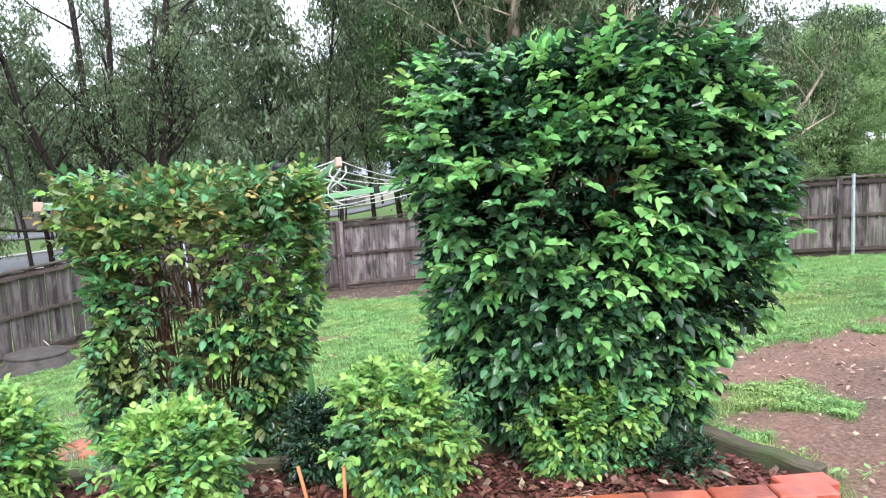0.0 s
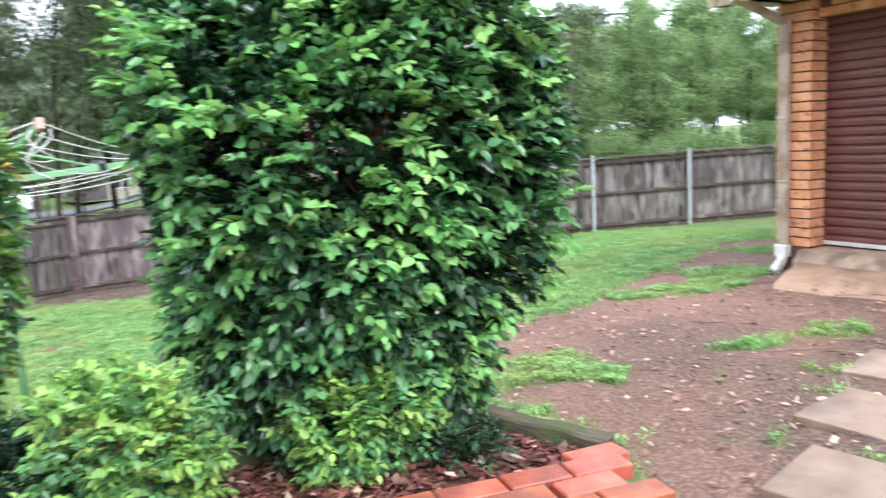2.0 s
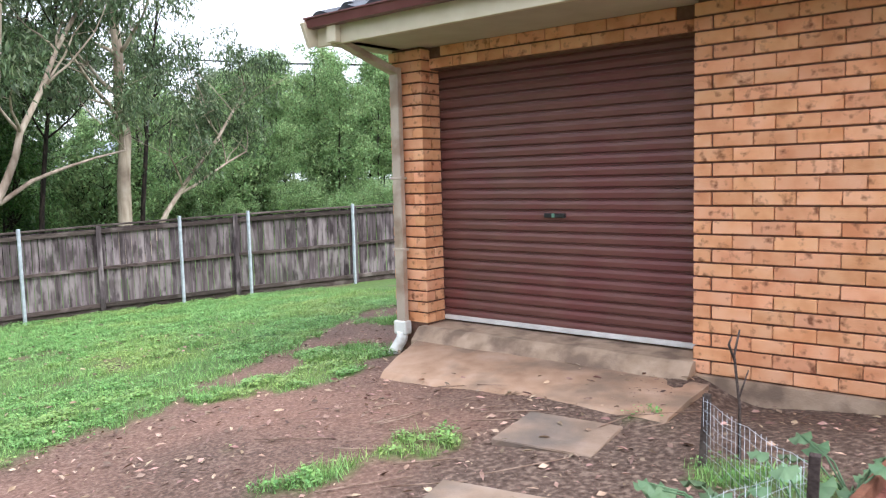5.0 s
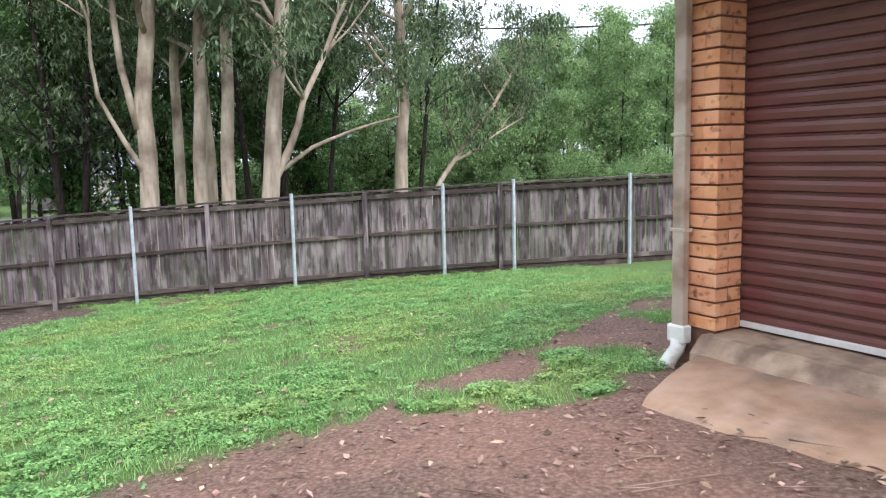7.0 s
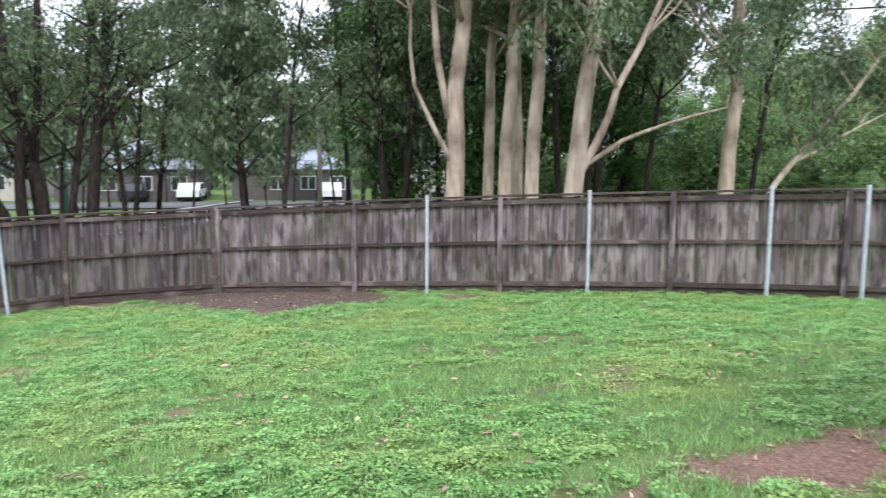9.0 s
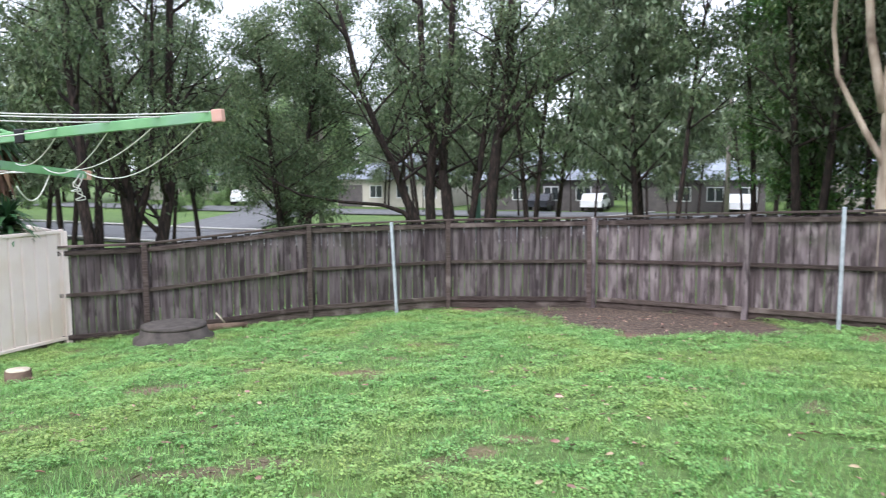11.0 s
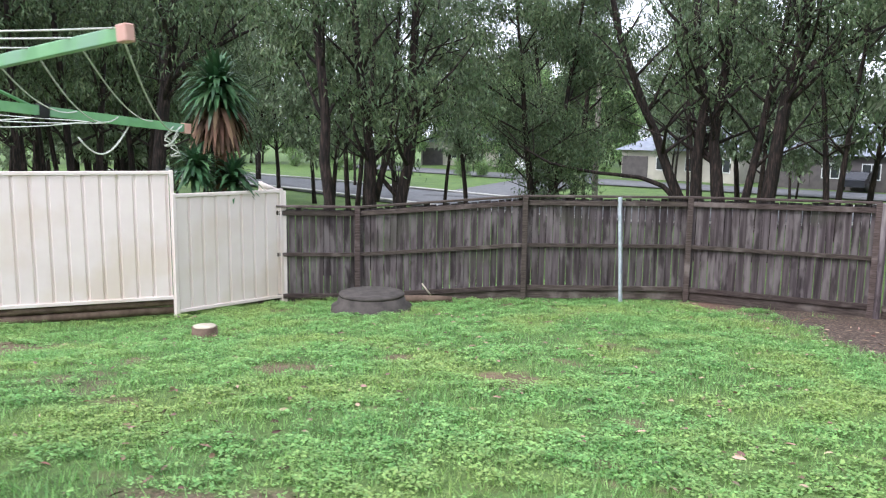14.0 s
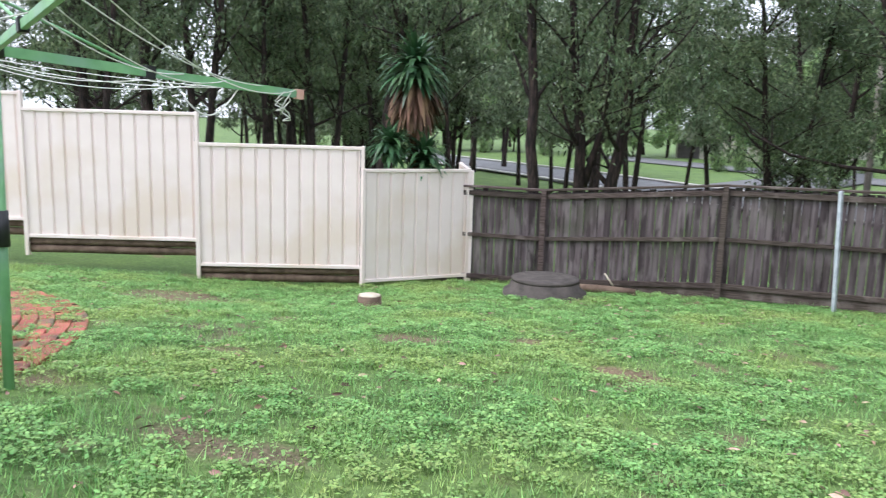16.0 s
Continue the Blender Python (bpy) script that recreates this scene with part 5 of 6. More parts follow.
def make_tree(name, label, seed, h, rad, bark, leafm, trunks=1, lean=0.06, crown_from=0.45, leafn=5000, leaf=(0.16, 0.035), clump=0.5, crown_r=0.3, low_limbs=0, sides=9, forest=False, droop=1.0, spread_out=0.25, stems=None, low=0.0):
    """A tree: tapering trunks, forking limbs and clumps of hanging leaves."""
    r = random.Random(seed)
    rn = np.random.RandomState(seed)
    t = tagged(new(name), label, "tree")
    runs, ends = [], []
    skeleton_ = []
    for k in range(0 if stems else trunks):
        a = k * 6.28 / trunks + r.uniform(-0.4, 0.4)
        off = 0.0 if trunks == 1 else rad * 1.1
        d = Vector((math.cos(a) * (lean if trunks == 1 else spread_out), math.sin(a) * (lean if trunks == 1 else spread_out), 1)).normalized()
        hh = h * r.uniform(0.88, 1.0)
        P, Q, _ = limb(r, Vector((math.cos(a) * off, math.sin(a) * off, -0.3)), d, hh, rad * r.uniform(0.8, 1), 0.035, 0.3, 10)
        Q[0] *= 1.25
        skeleton_.append((P, Q, 0.0))
    for line, r0, r1, start in (stems or []):
        K = [Vector((u * VIEW.x + r.uniform(-0.15, 0.15) * z * 0.15, u * VIEW.y, z)) for u, z in line]
        P = []
        for a_, b_ in zip(K, K[1:]):
            P += [a_.lerp(b_, f) + Vector((r.uniform(-.04, .04), r.uniform(-.04, .04), 0)) for f in (0, 0.5)]
        P.append(K[-1])
        skeleton_.append((P, [r0 + (r1 - r0) * i / (len(P) - 1) for i in range(len(P))], start))
    for P, Q, start in skeleton_:
        if start:
            crown_from = start
        runs.append(([tuple(p) for p in P], Q))
        for i in range(len(P)):
            f = i / (len(P) - 1)
            if f < crown_from and not (low_limbs and f > 0.15):
                continue
            cnt = 2 if f >= crown_from else (1 if r.random() < 0.5 * low_limbs else 0)
            for _ in range(cnt):
                a2 = r.uniform(0, 6.28)
                d2 = Vector((math.cos(a2), math.sin(a2), r.uniform(0.5, 1.6))).normalized()
                ln = h * crown_r * r.uniform(0.6, 1.15) * (1.1 - 0.5 * f)
                P2, Q2, _ = limb(r, P[i], d2, ln, Q[i] * 0.38 + 0.008, 0.26, 0.3, 6)
                runs.append(([tuple(p) for p in P2], Q2))
                ends += [P2[3], P2[4], P2[5], P2[6]]
                for _ in range(2):
                    j = r.randint(2, 5)
                    a3 = r.uniform(0, 6.28)
                    P3, Q3, _ = limb(r, P2[j], Vector((math.cos(a3), math.sin(a3), 0.3)), ln * 0.5, Q2[j] * 0.6, 0.2, 0.2, 4)
                    runs.append(([tuple(p) for p in P3], Q3))
                    ends += [P3[2], P3[3], P3[4]]
    tubes("trunk", runs, bark, t, sides=sides)
    E = np.array([tuple(e) for e in ends])
    group = rn.normal(0, 1, (len(E), 3)) * clump * 0.45
    live = rn.permutation(len(E))[:max(12, int(len(E) * 0.55))]
    idx = live[rn.randint(0, len(live), leafn)]
    c = E[idx] + group[idx] + rn.normal(0, 1, (leafn, 3)) * clump * np.array([0.34, 0.34, 0.24])
    o = np.tile([0, 0, -0.6 * droop], (leafn, 1)) + rn.normal(0, 0.5, (leafn, 3))
    if low:
        ok = c[:, 2] > low + rn.normal(0, 0.35, len(c)) + 0.6 * vnoise(c[:, 0], c[:, 1], 1.0, seed)
        c, o = c[ok], o[ok]
    leaf_cloud("crown", c, o, leaf[0], leaf[1], leafm, t, 0.3 * droop, seed, fold=False)
    return t


def place(t, x, y, rz=0, s=1.0, z=None, rx=0):
    t.matrix_world = pose(x, y, (gz(x, y) if z is None else z) - 0.05, rx, 0, rz) @ Matrix.Scale(s, 4)
    return t


def again(t, x, y, rz, s, label=""):
    return tagged(copy_thing(t, pose(x, y, gz(x, y) - 0.05, 0, 0, rz) @ Matrix.Scale(s, 4)), label)


PALE = "tall smooth pale-barked gum tree behind the timber fence"
DARK = "dark rough-barked gum tree with thin drooping leaves beyond the fence"
VIEW = Vector((0.97, 0.24, 0))
gum = dict(leaf=(0.18, 0.042), clump=0.55)
pale_a = place(make_tree("gum_tree", PALE, 41, 13, 0.2, M["bark_pale"], M["gum"], leafn=15000, crown_r=0.24, low=3.4, stems=[
    ([(0, -0.4), (0.02, 1.5), (0.1, 3.5), (0.15, 6), (0.3, 9), (0.2, 12)], 0.21, 0.09, 0.42), ([(-0.05, 2.0), (-0.35, 2.7), (-0.75, 3.6), (-0.9, 5), (-1.4, 7)], 0.06, 0.02, 0.7), ([(-0.1, 3.0), (-0.28, 4.2), (-0.3, 6), (-0.6, 9)], 0.08, 0.04, 0.6)], **gum), 2.24, 18.3)
pale_b = place(make_tree("gum_tree", PALE, 42, 13, 0.17, M["bark_pale"], M["gum"], leafn=12000, crown_r=0.24, low=3.4, stems=[
    ([(0, -0.4), (0.05, 1.5), (0.12, 3.5), (0.3, 6), (0.3, 9), (0.6, 12)], 0.16, 0.07, 0.5)], **gum), 3.25, 18.6)
pale_c = place(make_tree("gum_tree", PALE, 43, 13, 0.2, M["bark_pale"], M["gum"], leafn=15000, crown_r=0.24, low=3.4, stems=[
    ([(0, -0.4), (0.1, 1.2), (0.35, 3.2), (0.65, 6), (1.0, 9), (1.1, 12)], 0.20, 0.08, 0.45), ([(0.1, 1.6), (0.6, 2.5), (1.0, 3.4), (1.6, 5), (2.4, 6.5)], 0.09, 0.03, 0.45), ([(0.4, 2.1), (1.0, 2.5), (1.9, 2.8), (3.0, 3.1)], 0.05, 0.02, 0.9)], **gum), 4.3, 16.9)
again(pale_b, 3.5, 19.2, 100, 0.95)
again(pale_b, 3.75, 17.9, 10, 1.0)
again(pale_b, 2.9, 20.4, 60, 0.9)
grey = place(make_tree("gum_tree", "grey-white gum tree with long low limbs behind the timber fence", 44, 12, 0.18, M["bark_pale"], M["gum"], leafn=13000, crown_r=0.26, stems=[
    ([(0, -0.5), (0.05, 1.5), (0.15, 3.5), (0.25, 5.5), (0.2, 8), (0.5, 11)], 0.2, 0.07, 0.35), ([(0.35, -0.3), (0.9, 1.0), (1.8, 2.2), (3.0, 3.6), (4.2, 5.0)], 0.09, 0.03, 0.5), ([(1.6, 2.0), (2.6, 2.5), (4.0, 3.2)], 0.05, 0.02, 0.6)], low=1.6, **gum), 8.04, 20.6)
VIEW = Vector((0.84, 0.54, 0))
VIEW = Vector((0.657, 0.754, 0))
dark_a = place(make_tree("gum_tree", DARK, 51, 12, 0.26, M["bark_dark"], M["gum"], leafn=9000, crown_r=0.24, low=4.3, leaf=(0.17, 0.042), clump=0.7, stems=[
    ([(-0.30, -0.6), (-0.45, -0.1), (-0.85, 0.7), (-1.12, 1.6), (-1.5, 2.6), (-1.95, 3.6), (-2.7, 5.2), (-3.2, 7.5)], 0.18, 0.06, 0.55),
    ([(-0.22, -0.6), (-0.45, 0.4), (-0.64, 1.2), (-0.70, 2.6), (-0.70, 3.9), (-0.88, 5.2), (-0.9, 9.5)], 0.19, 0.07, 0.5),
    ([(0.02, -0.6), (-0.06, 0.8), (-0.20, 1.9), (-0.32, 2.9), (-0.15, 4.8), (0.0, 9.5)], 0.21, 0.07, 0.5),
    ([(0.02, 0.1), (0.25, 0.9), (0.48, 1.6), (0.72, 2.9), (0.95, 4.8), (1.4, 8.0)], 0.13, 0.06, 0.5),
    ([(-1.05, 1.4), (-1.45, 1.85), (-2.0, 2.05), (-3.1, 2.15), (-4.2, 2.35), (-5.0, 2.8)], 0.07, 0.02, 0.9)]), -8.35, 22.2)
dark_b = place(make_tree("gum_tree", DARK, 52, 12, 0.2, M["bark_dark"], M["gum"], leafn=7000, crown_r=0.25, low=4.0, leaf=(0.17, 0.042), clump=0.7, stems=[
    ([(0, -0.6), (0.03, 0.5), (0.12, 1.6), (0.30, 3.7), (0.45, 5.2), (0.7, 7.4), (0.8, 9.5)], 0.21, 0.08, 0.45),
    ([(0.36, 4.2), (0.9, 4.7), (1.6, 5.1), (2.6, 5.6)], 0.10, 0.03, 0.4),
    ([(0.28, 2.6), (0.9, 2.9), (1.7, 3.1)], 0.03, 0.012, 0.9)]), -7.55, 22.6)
VIEW = Vector((0.84, 0.54, 0))
mid = place(make_tree("gum_tree", "slender brown-barked gum with low drooping foliage", 57, 11, 0.14, M["bark_dark"], M["gum"], trunks=2, crown_from=0.3, leafn=9500, leaf=(0.17, 0.042), clump=0.6, crown_r=0.2, spread_out=0.08, low=3.6), -20.6, 20.6)
bush_a = place(make_tree("she_oak", "dense dark green tree with low fine foliage beyond the road fence", 53, 8, 0.14, M["bark_dark"], M["gum"], trunks=2, crown_from=0.12, leafn=30000, leaf=(0.13, 0.04), clump=0.62, crown_r=0.30, spread_out=0.14), -19.5, 27.5, 0, 1.25)
again(mid, -29.5, 23.4, 70, 1.15)
again(mid, -19.6, 18.6, 130, 0.9)
slim = place(make_tree("gum_sapling", "slender grey-brown roadside gum tree", 54, 11, 0.09, M["bark_dark"], M["gum"], crown_from=0.35, leafn=5500, leaf=(0.18, 0.048), clump=0.6, crown_r=0.22, low=3.8), -3.0, 24.5, 0)
far_a = place(make_tree("far_tree", "distant roadside gum tree with a loose grey-green crown", 58, 10, 0.12, M["bark_dark"], M["hazy"], crown_from=0.3, leafn=6000, leaf=(0.28, 0.10), clump=0.8, crown_r=0.26), -40, 60, 0)
forest_a = place(make_tree("forest_tree", "slender leafy green tree in the dense wood behind the fence", 55, 7.5, 0.06, M["bark_dark"], M["forest"], crown_from=0.3, leafn=8000, leaf=(0.17, 0.07), clump=0.62, crown_r=0.25, droop=0.4), 20, 30, 0, 0.8)
forest_b = place(make_tree("forest_tree", "slender leafy green tree in the dense wood behind the fence", 56, 8, 0.08, M["bark_dark"], M["forest"], crown_from=0.22, leafn=9000, leaf=(0.17, 0.07), clump=0.7, crown_r=0.27, droop=0.4), 23, 31, 0, 0.8)
under = place(make_tree("undergrowth_bush", "loose green undergrowth bush at the edge of the wood", 59, 2.6, 0.03, M["bark_dark"], M["forest"], trunks=4, crown_from=0.05, leafn=5000, leaf=(0.15, 0.06), clump=0.38, crown_r=0.4, droop=0.3, spread_out=0.35), 18, 26, 0)
VIEW = Vector((0.5, 0.86, 0))
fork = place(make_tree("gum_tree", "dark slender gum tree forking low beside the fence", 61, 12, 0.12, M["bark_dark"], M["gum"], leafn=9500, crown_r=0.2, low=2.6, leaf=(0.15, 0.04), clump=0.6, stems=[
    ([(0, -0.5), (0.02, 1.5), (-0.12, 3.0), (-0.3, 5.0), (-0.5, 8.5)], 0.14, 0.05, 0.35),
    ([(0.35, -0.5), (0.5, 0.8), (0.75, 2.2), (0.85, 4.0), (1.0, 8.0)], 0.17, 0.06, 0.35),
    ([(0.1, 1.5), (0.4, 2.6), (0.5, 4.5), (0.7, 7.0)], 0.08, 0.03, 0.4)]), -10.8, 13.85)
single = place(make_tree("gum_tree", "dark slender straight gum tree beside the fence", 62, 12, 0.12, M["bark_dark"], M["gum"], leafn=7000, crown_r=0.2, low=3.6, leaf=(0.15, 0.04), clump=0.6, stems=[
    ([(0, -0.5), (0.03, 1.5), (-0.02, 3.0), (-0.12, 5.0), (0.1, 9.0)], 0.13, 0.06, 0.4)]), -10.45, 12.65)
again(bush_a, -12.4, 20.0, 80, 0.72)
rf = random.Random(8)
for i in range(22):
    a, d = math.radians(rf.uniform(62, 88)), rf.uniform(27, 40)
    again(under, 1 + d * math.cos(a), 1 + d * math.sin(a), rf.uniform(0, 360), rf.uniform(0.7, 1.3))
for i in range(70):
    a, d = math.radians(rf.uniform(20, 66)), rf.uniform(25, 36)
    again(under, 1 + d * math.cos(a), 1 + d * math.sin(a), rf.uniform(0, 360), rf.uniform(0.35, 0.65))
for i in range(36):
    a, d = math.radians(rf.uniform(66, 168)), rf.uniform(66, 90)
    again(under, d * math.cos(a), d * math.sin(a), rf.uniform(0, 360), rf.uniform(0.4, 0.8))
for i in range(85):
    a, d = math.radians(rf.uniform(18, 72)), rf.uniform(29, 50)
    again(forest_a if i % 2 else forest_b, 1 + d * math.cos(a), 1 + d * math.sin(a), rf.uniform(0, 360), rf.uniform(0.55, 1.15) * (0.75 + d / 150))
for i, (x, y, s) in enumerate([(0.3, 24, 1), (-1.5, 27, 1.1), (-4.5, 26, 1.0), (5.8, 25, 1.1), (9.8, 24.5, 1.0), (7.2, 30, 1.1), (2.0, 31, 1.2), (-15, 30, 1.1), (-6, 31, 1.2), (-11.5, 33, 1.1), (-2.0, 35, 1.2), (1.5, 24.5, 0.8), (4.9, 23.0, 0.9), (6.9, 24.0, 1.0)]):
    again((mid, slim, far_a)[i % 3], x, y, i * 77, s)
for i, (x, y, s) in enumerate([(-15.4, 10.7, 1), (-17.5, 9.6, 1), (-18, 13.3, 1), (-16, 6.5, 1.05), (-15.5, 2.0, 1), (-18.5, 4.0, 1.1), (-19, 8, 1), (-18, 0.5, 1), (-21, 5, 1.2), (-22, 12, 1.1), (-23, 9, 1), (-16.5, 8.2, 0.9), (-25, 12, 1.2), (-24, 3, 1.1), (-27, 8, 1.2), (-14.5, 4.4, 0.9)]):
    again([dark_b, mid, slim, mid][i % 4], x, y, i * 61 + 20, s * 0.95)
for i in range(22):
    x, y = rf.uniform(-44, -20), rf.uniform(8, 19)
    again([slim, far_a, mid][i % 3], x, y, rf.uniform(0, 360), rf.uniform(0.8, 1.2))
for i in range(15):
    a, d = math.radians(rf.uniform(84, 160)), rf.uniform(32, 54)
    again([far_a, slim, far_a][i % 3], d * math.cos(a), d * math.sin(a), rf.uniform(0, 360), rf.uniform(0.95, 1.35))
for i in range(34):
    x, y = rf.uniform(-62, 30), rf.uniform(50, 66)
    again([slim, far_a][i % 2], x, y, rf.uniform(0, 360), rf.uniform(0.6, 0.95))
for i in range(90):
    a = math.radians(rf.uniform(12, 168))
    d = rf.uniform(96, 125)
    again(far_a, d * math.cos(a), d * math.sin(a), rf.uniform(0, 360), rf.uniform(1.0, 1.9))
for i in range(26):
    a = math.radians(rf.uniform(150, 215))
    d = rf.uniform(38, 60)
    again([far_a, mid][i % 2], d * math.cos(a), 6 + d * math.sin(a), rf.uniform(0, 360), rf.uniform(0.9, 1.5))

broad_tree = make_tree("broadleaf_tree", "dense dark green leafy tree behind the pale gum trunks", 71, 9, 0.15, M["bark_dark"], M["broad"], trunks=2, crown_from=0.08, leafn=26000, leaf=(0.17, 0.07), clump=0.75, crown_r=0.30, spread_out=0.2, droop=0.5)
place(broad_tree, 3.4, 24.5)
again(broad_tree, 0.2, 26.0, 100, 0.85)
again(broad_tree, 6.4, 27.0, 200, 0.8)
far_wood = make_tree("far_tree", "distant rounded leafy tree in the wood beyond the houses", 73, 9, 0.12, M["bark_dark"], M["forest"], crown_from=0.12, leafn=9000, leaf=(0.34, 0.16), clump=0.9, crown_r=0.30, droop=0.4)
place(far_wood, -30, 92)
for i in range(60):
    a = math.radians(40 + 2.2 * i)
    d = rf.uniform(88, 98)
    again(far_wood, d * math.cos(a), d * math.sin(a), rf.uniform(0, 360), rf.uniform(0.75, 1.25))

# green pole, power poles, wires
gpx, gpy = -17.5, 38.5
o = tubes("green_pole", [([(gpx, gpy, gz(gpx, gpy) - 0.2), (gpx, gpy, 3.8)], [0.2, 0.17])], M["pole"], sides=12)
tagged(o, "plain green painted steel pole beyond the fence", "pole")

# spiky dracaena behind the cream fence
dr = tagged(new("dracaena"), "spiky dracaena with drooping strap leaves and brown dead skirt", "plant")
dr.location = (-7.95, 9.75, gz(-7.95, 9.75))
tubes("stem", [([(0, 0, -0.1), (0.05, 0, 1.5), (0.0, 0, 3.0)], [0.09, 0.08, 0.07])], M["palm_dead"], dr)
rd = np.random.RandomState(4)


def strap_leaves(name, cx, cz, n, length, material, lo, hi, seed, fall, wide_=1.25, cy=0.0):
    r = np.random.RandomState(seed)
    vs, fs = [], []
    for i in range(n):
        a, e = r.rand() * 6.283, r.uniform(lo, hi)
        d = Vector((math.cos(a) * math.cos(e), math.sin(a) * math.cos(e), math.sin(e)))
        s = Vector((-math.sin(a), math.cos(a), 0))
        L = length * r.uniform(0.7, 1.1)
        p = Vector((cx, cy, cz + r.uniform(-0.12, 0.12)))
        w = 0.028
        k0 = len(vs)
        for j in range(5):
            ww = w * wide_ * (1, 1.2, 1, 0.7, 0.1)[j]
            vs += [tuple(p + s * ww), tuple(p - s * ww)]
            p = p + d * (L / 4)
            d = (d + Vector((0, 0, -fall))).normalized()
        for j in range(4):
            fs.append((k0 + 2 * j, k0 + 2 * j + 1, k0 + 2 * j + 3, k0 + 2 * j + 2))
    from_arrays(name, vs, fs, material, dr)


strap_leaves("leaves", 0.0, 3.05, 260, 0.70, M["palm"], -0.3, 1.4, 1, 0.42)
strap_leaves("dead_leaves", 0.0, 2.85, 190, 0.72, M["palm_dead"], -1.1, -0.1, 2, 0.5)
strap_leaves("leaves", 0.1, 1.95, 200, 0.5, M["palm"], -0.1, 1.4, 3, 0.45, 1.25, -0.38)
strap_leaves("leaves", 0.25, 1.8, 120, 0.5, M["palm"], -0.1, 1.4, 5, 0.45, 1.25, 0.1)

# ---- road, houses and cars beyond ----
road = tagged(new("road"), "grey asphalt road beyond the timber fences", "road", kind="structure")


def ribbon(name, pts, w, material, lift, parent):
    vs, fs = [], []
    k = 0
    P = [Vector((x, y, 0)) for x, y in pts]
    for i, p in enumerate(P):
        d = (P[min(i + 1, len(P) - 1)] - P[max(i - 1, 0)]).normalized()
        s = Vector((-d.y, d.x, 0))
        for f in (-1, -0.33, 0.33, 1):
            q = p + s * w / 2 * f
            vs.append((q.x, q.y, gz(q.x, q.y) + lift))
    for i in range(len(P) - 1):
        for j in range(3):
            a = i * 4 + j
            fs.append((a, a + 1, a + 5, a + 4))
    o = from_arrays(name, vs, fs, material, parent)
    so = o.modifiers.new("thick", "SOLIDIFY")
    so.thickness = 0.08
    return o


def spline(pts, n=14):
    out = []
    for (x1, y1), (x2, y2) in zip(pts, pts[1:]):
        for i in range(n):
            out.append((x1 + (x2 - x1) * i / n, y1 + (y2 - y1) * i / n))
    return out + [pts[-1]]


MAIN = [(-75, 24), (-45, 30), (-30, 31.5), (-21, 34), (-16.5, 42), (-15, 52), (-14, 60)]
ribbon("asphalt_surface", spline(MAIN), 7.5, M["asphalt"], 0.05, road)
ribbon("asphalt_surface", spline([(-33, 33), (-44, 50), (-60, 66)]), 6.0, M["asphalt"], 0.07, road)
ribbon("asphalt_surface", spline([(-75, 48), (-40, 53), (-25, 57), (-10, 62), (8, 67), (40, 72)]), 6.0, M["asphalt"], 0.06, road)
for off in (4.2, -4.2):
    ribbon("kerb", [(x - off * 0.6, y + off * 0.8) for x, y in spline(MAIN)], 0.35, M["kerb"], 0.16, road)


def far_house(x, y, rz, w, d, h, wall, label):
    t = tagged(new("house"), label, "house")
    t.matrix_world = pose(x, y, gz(x, y) - 0.1, 0, 0, rz)
    bm = bmesh.new()
    box(bm, (-w / 2, -d / 2, 0), (w / 2, d / 2, h))
    part("wall", bm, wall, t)
    bm = bmesh.new()
    ov = 0.5
    q = [bm.verts.new(v) for v in ((-w / 2 - ov, -d / 2 - ov, h), (w / 2 + ov, -d / 2 - ov, h), (w / 2 + ov, d / 2 + ov, h), (-w / 2 - ov, d / 2 + ov, h), (-w / 2 + d * 0.45, 0, h + d * 0.27), (w / 2 - d * 0.45, 0, h + d * 0.27))]
    for f in ((0, 1, 5, 4), (1, 2, 5), (2, 3, 4, 5), (3, 0, 4), (3, 2, 1, 0)):
        bm.faces.new([q[i] for i in f])
    part("roof", bm, M["roof_far"], t)
    for k in range(int(h // 2.6)):
        for i in range(4):
            xx = -w / 2 + (i + 0.5) * w / 4
            wide = 2.6 if (i == 0 and k == 0) else 1.3
            zz = 0.1 if wide > 2 else 0.95
            bm = bmesh.new()
            box(bm, (xx - wide / 2, -d / 2 - 0.04, k * 2.7 + zz), (xx + wide / 2, -d / 2 + 0.02, k * 2.7 + 2.15))
            win = part("garage_door" if wide > 2 else "window", bm, M["wall_far2"] if wide > 2 else M["white"], t)
            if wide < 2:
                for sgn in (-1, 1):
                    bm = bmesh.new()
                    box(bm, (xx + sgn * 0.31 - 0.27, -d / 2 - 0.06, k * 2.7 + zz + 0.08), (xx + sgn * 0.31 + 0.27, -d / 2 - 0.03, k * 2.7 + 2.07))
                    part("pane", bm, M["glass"], win)
    return t


for i, (x, y, rz, w, h, two) in enumerate([(-42, 66, 12, 11, 2.7, 1), (-28, 68, 14, 11, 2.7, 0), (-15.5, 72, 16, 10, 2.7, 0), (-3.5, 77, 14, 10, 2.7, 1), (17, 82, -8, 11, 2.8, 1), (27, 78, -18, 10, 2.9, 1), (-76, 66, 40, 12, 2.9, 1), (-84, 84, 28, 11, 2.9, 1)]):
    far_house(x, y, rz, w, 9, h, M["wall_far"] if two else M["wall_far2"], ("two-storey" if h > 4 else "single-storey") + " suburban house with a grey roof across the road")


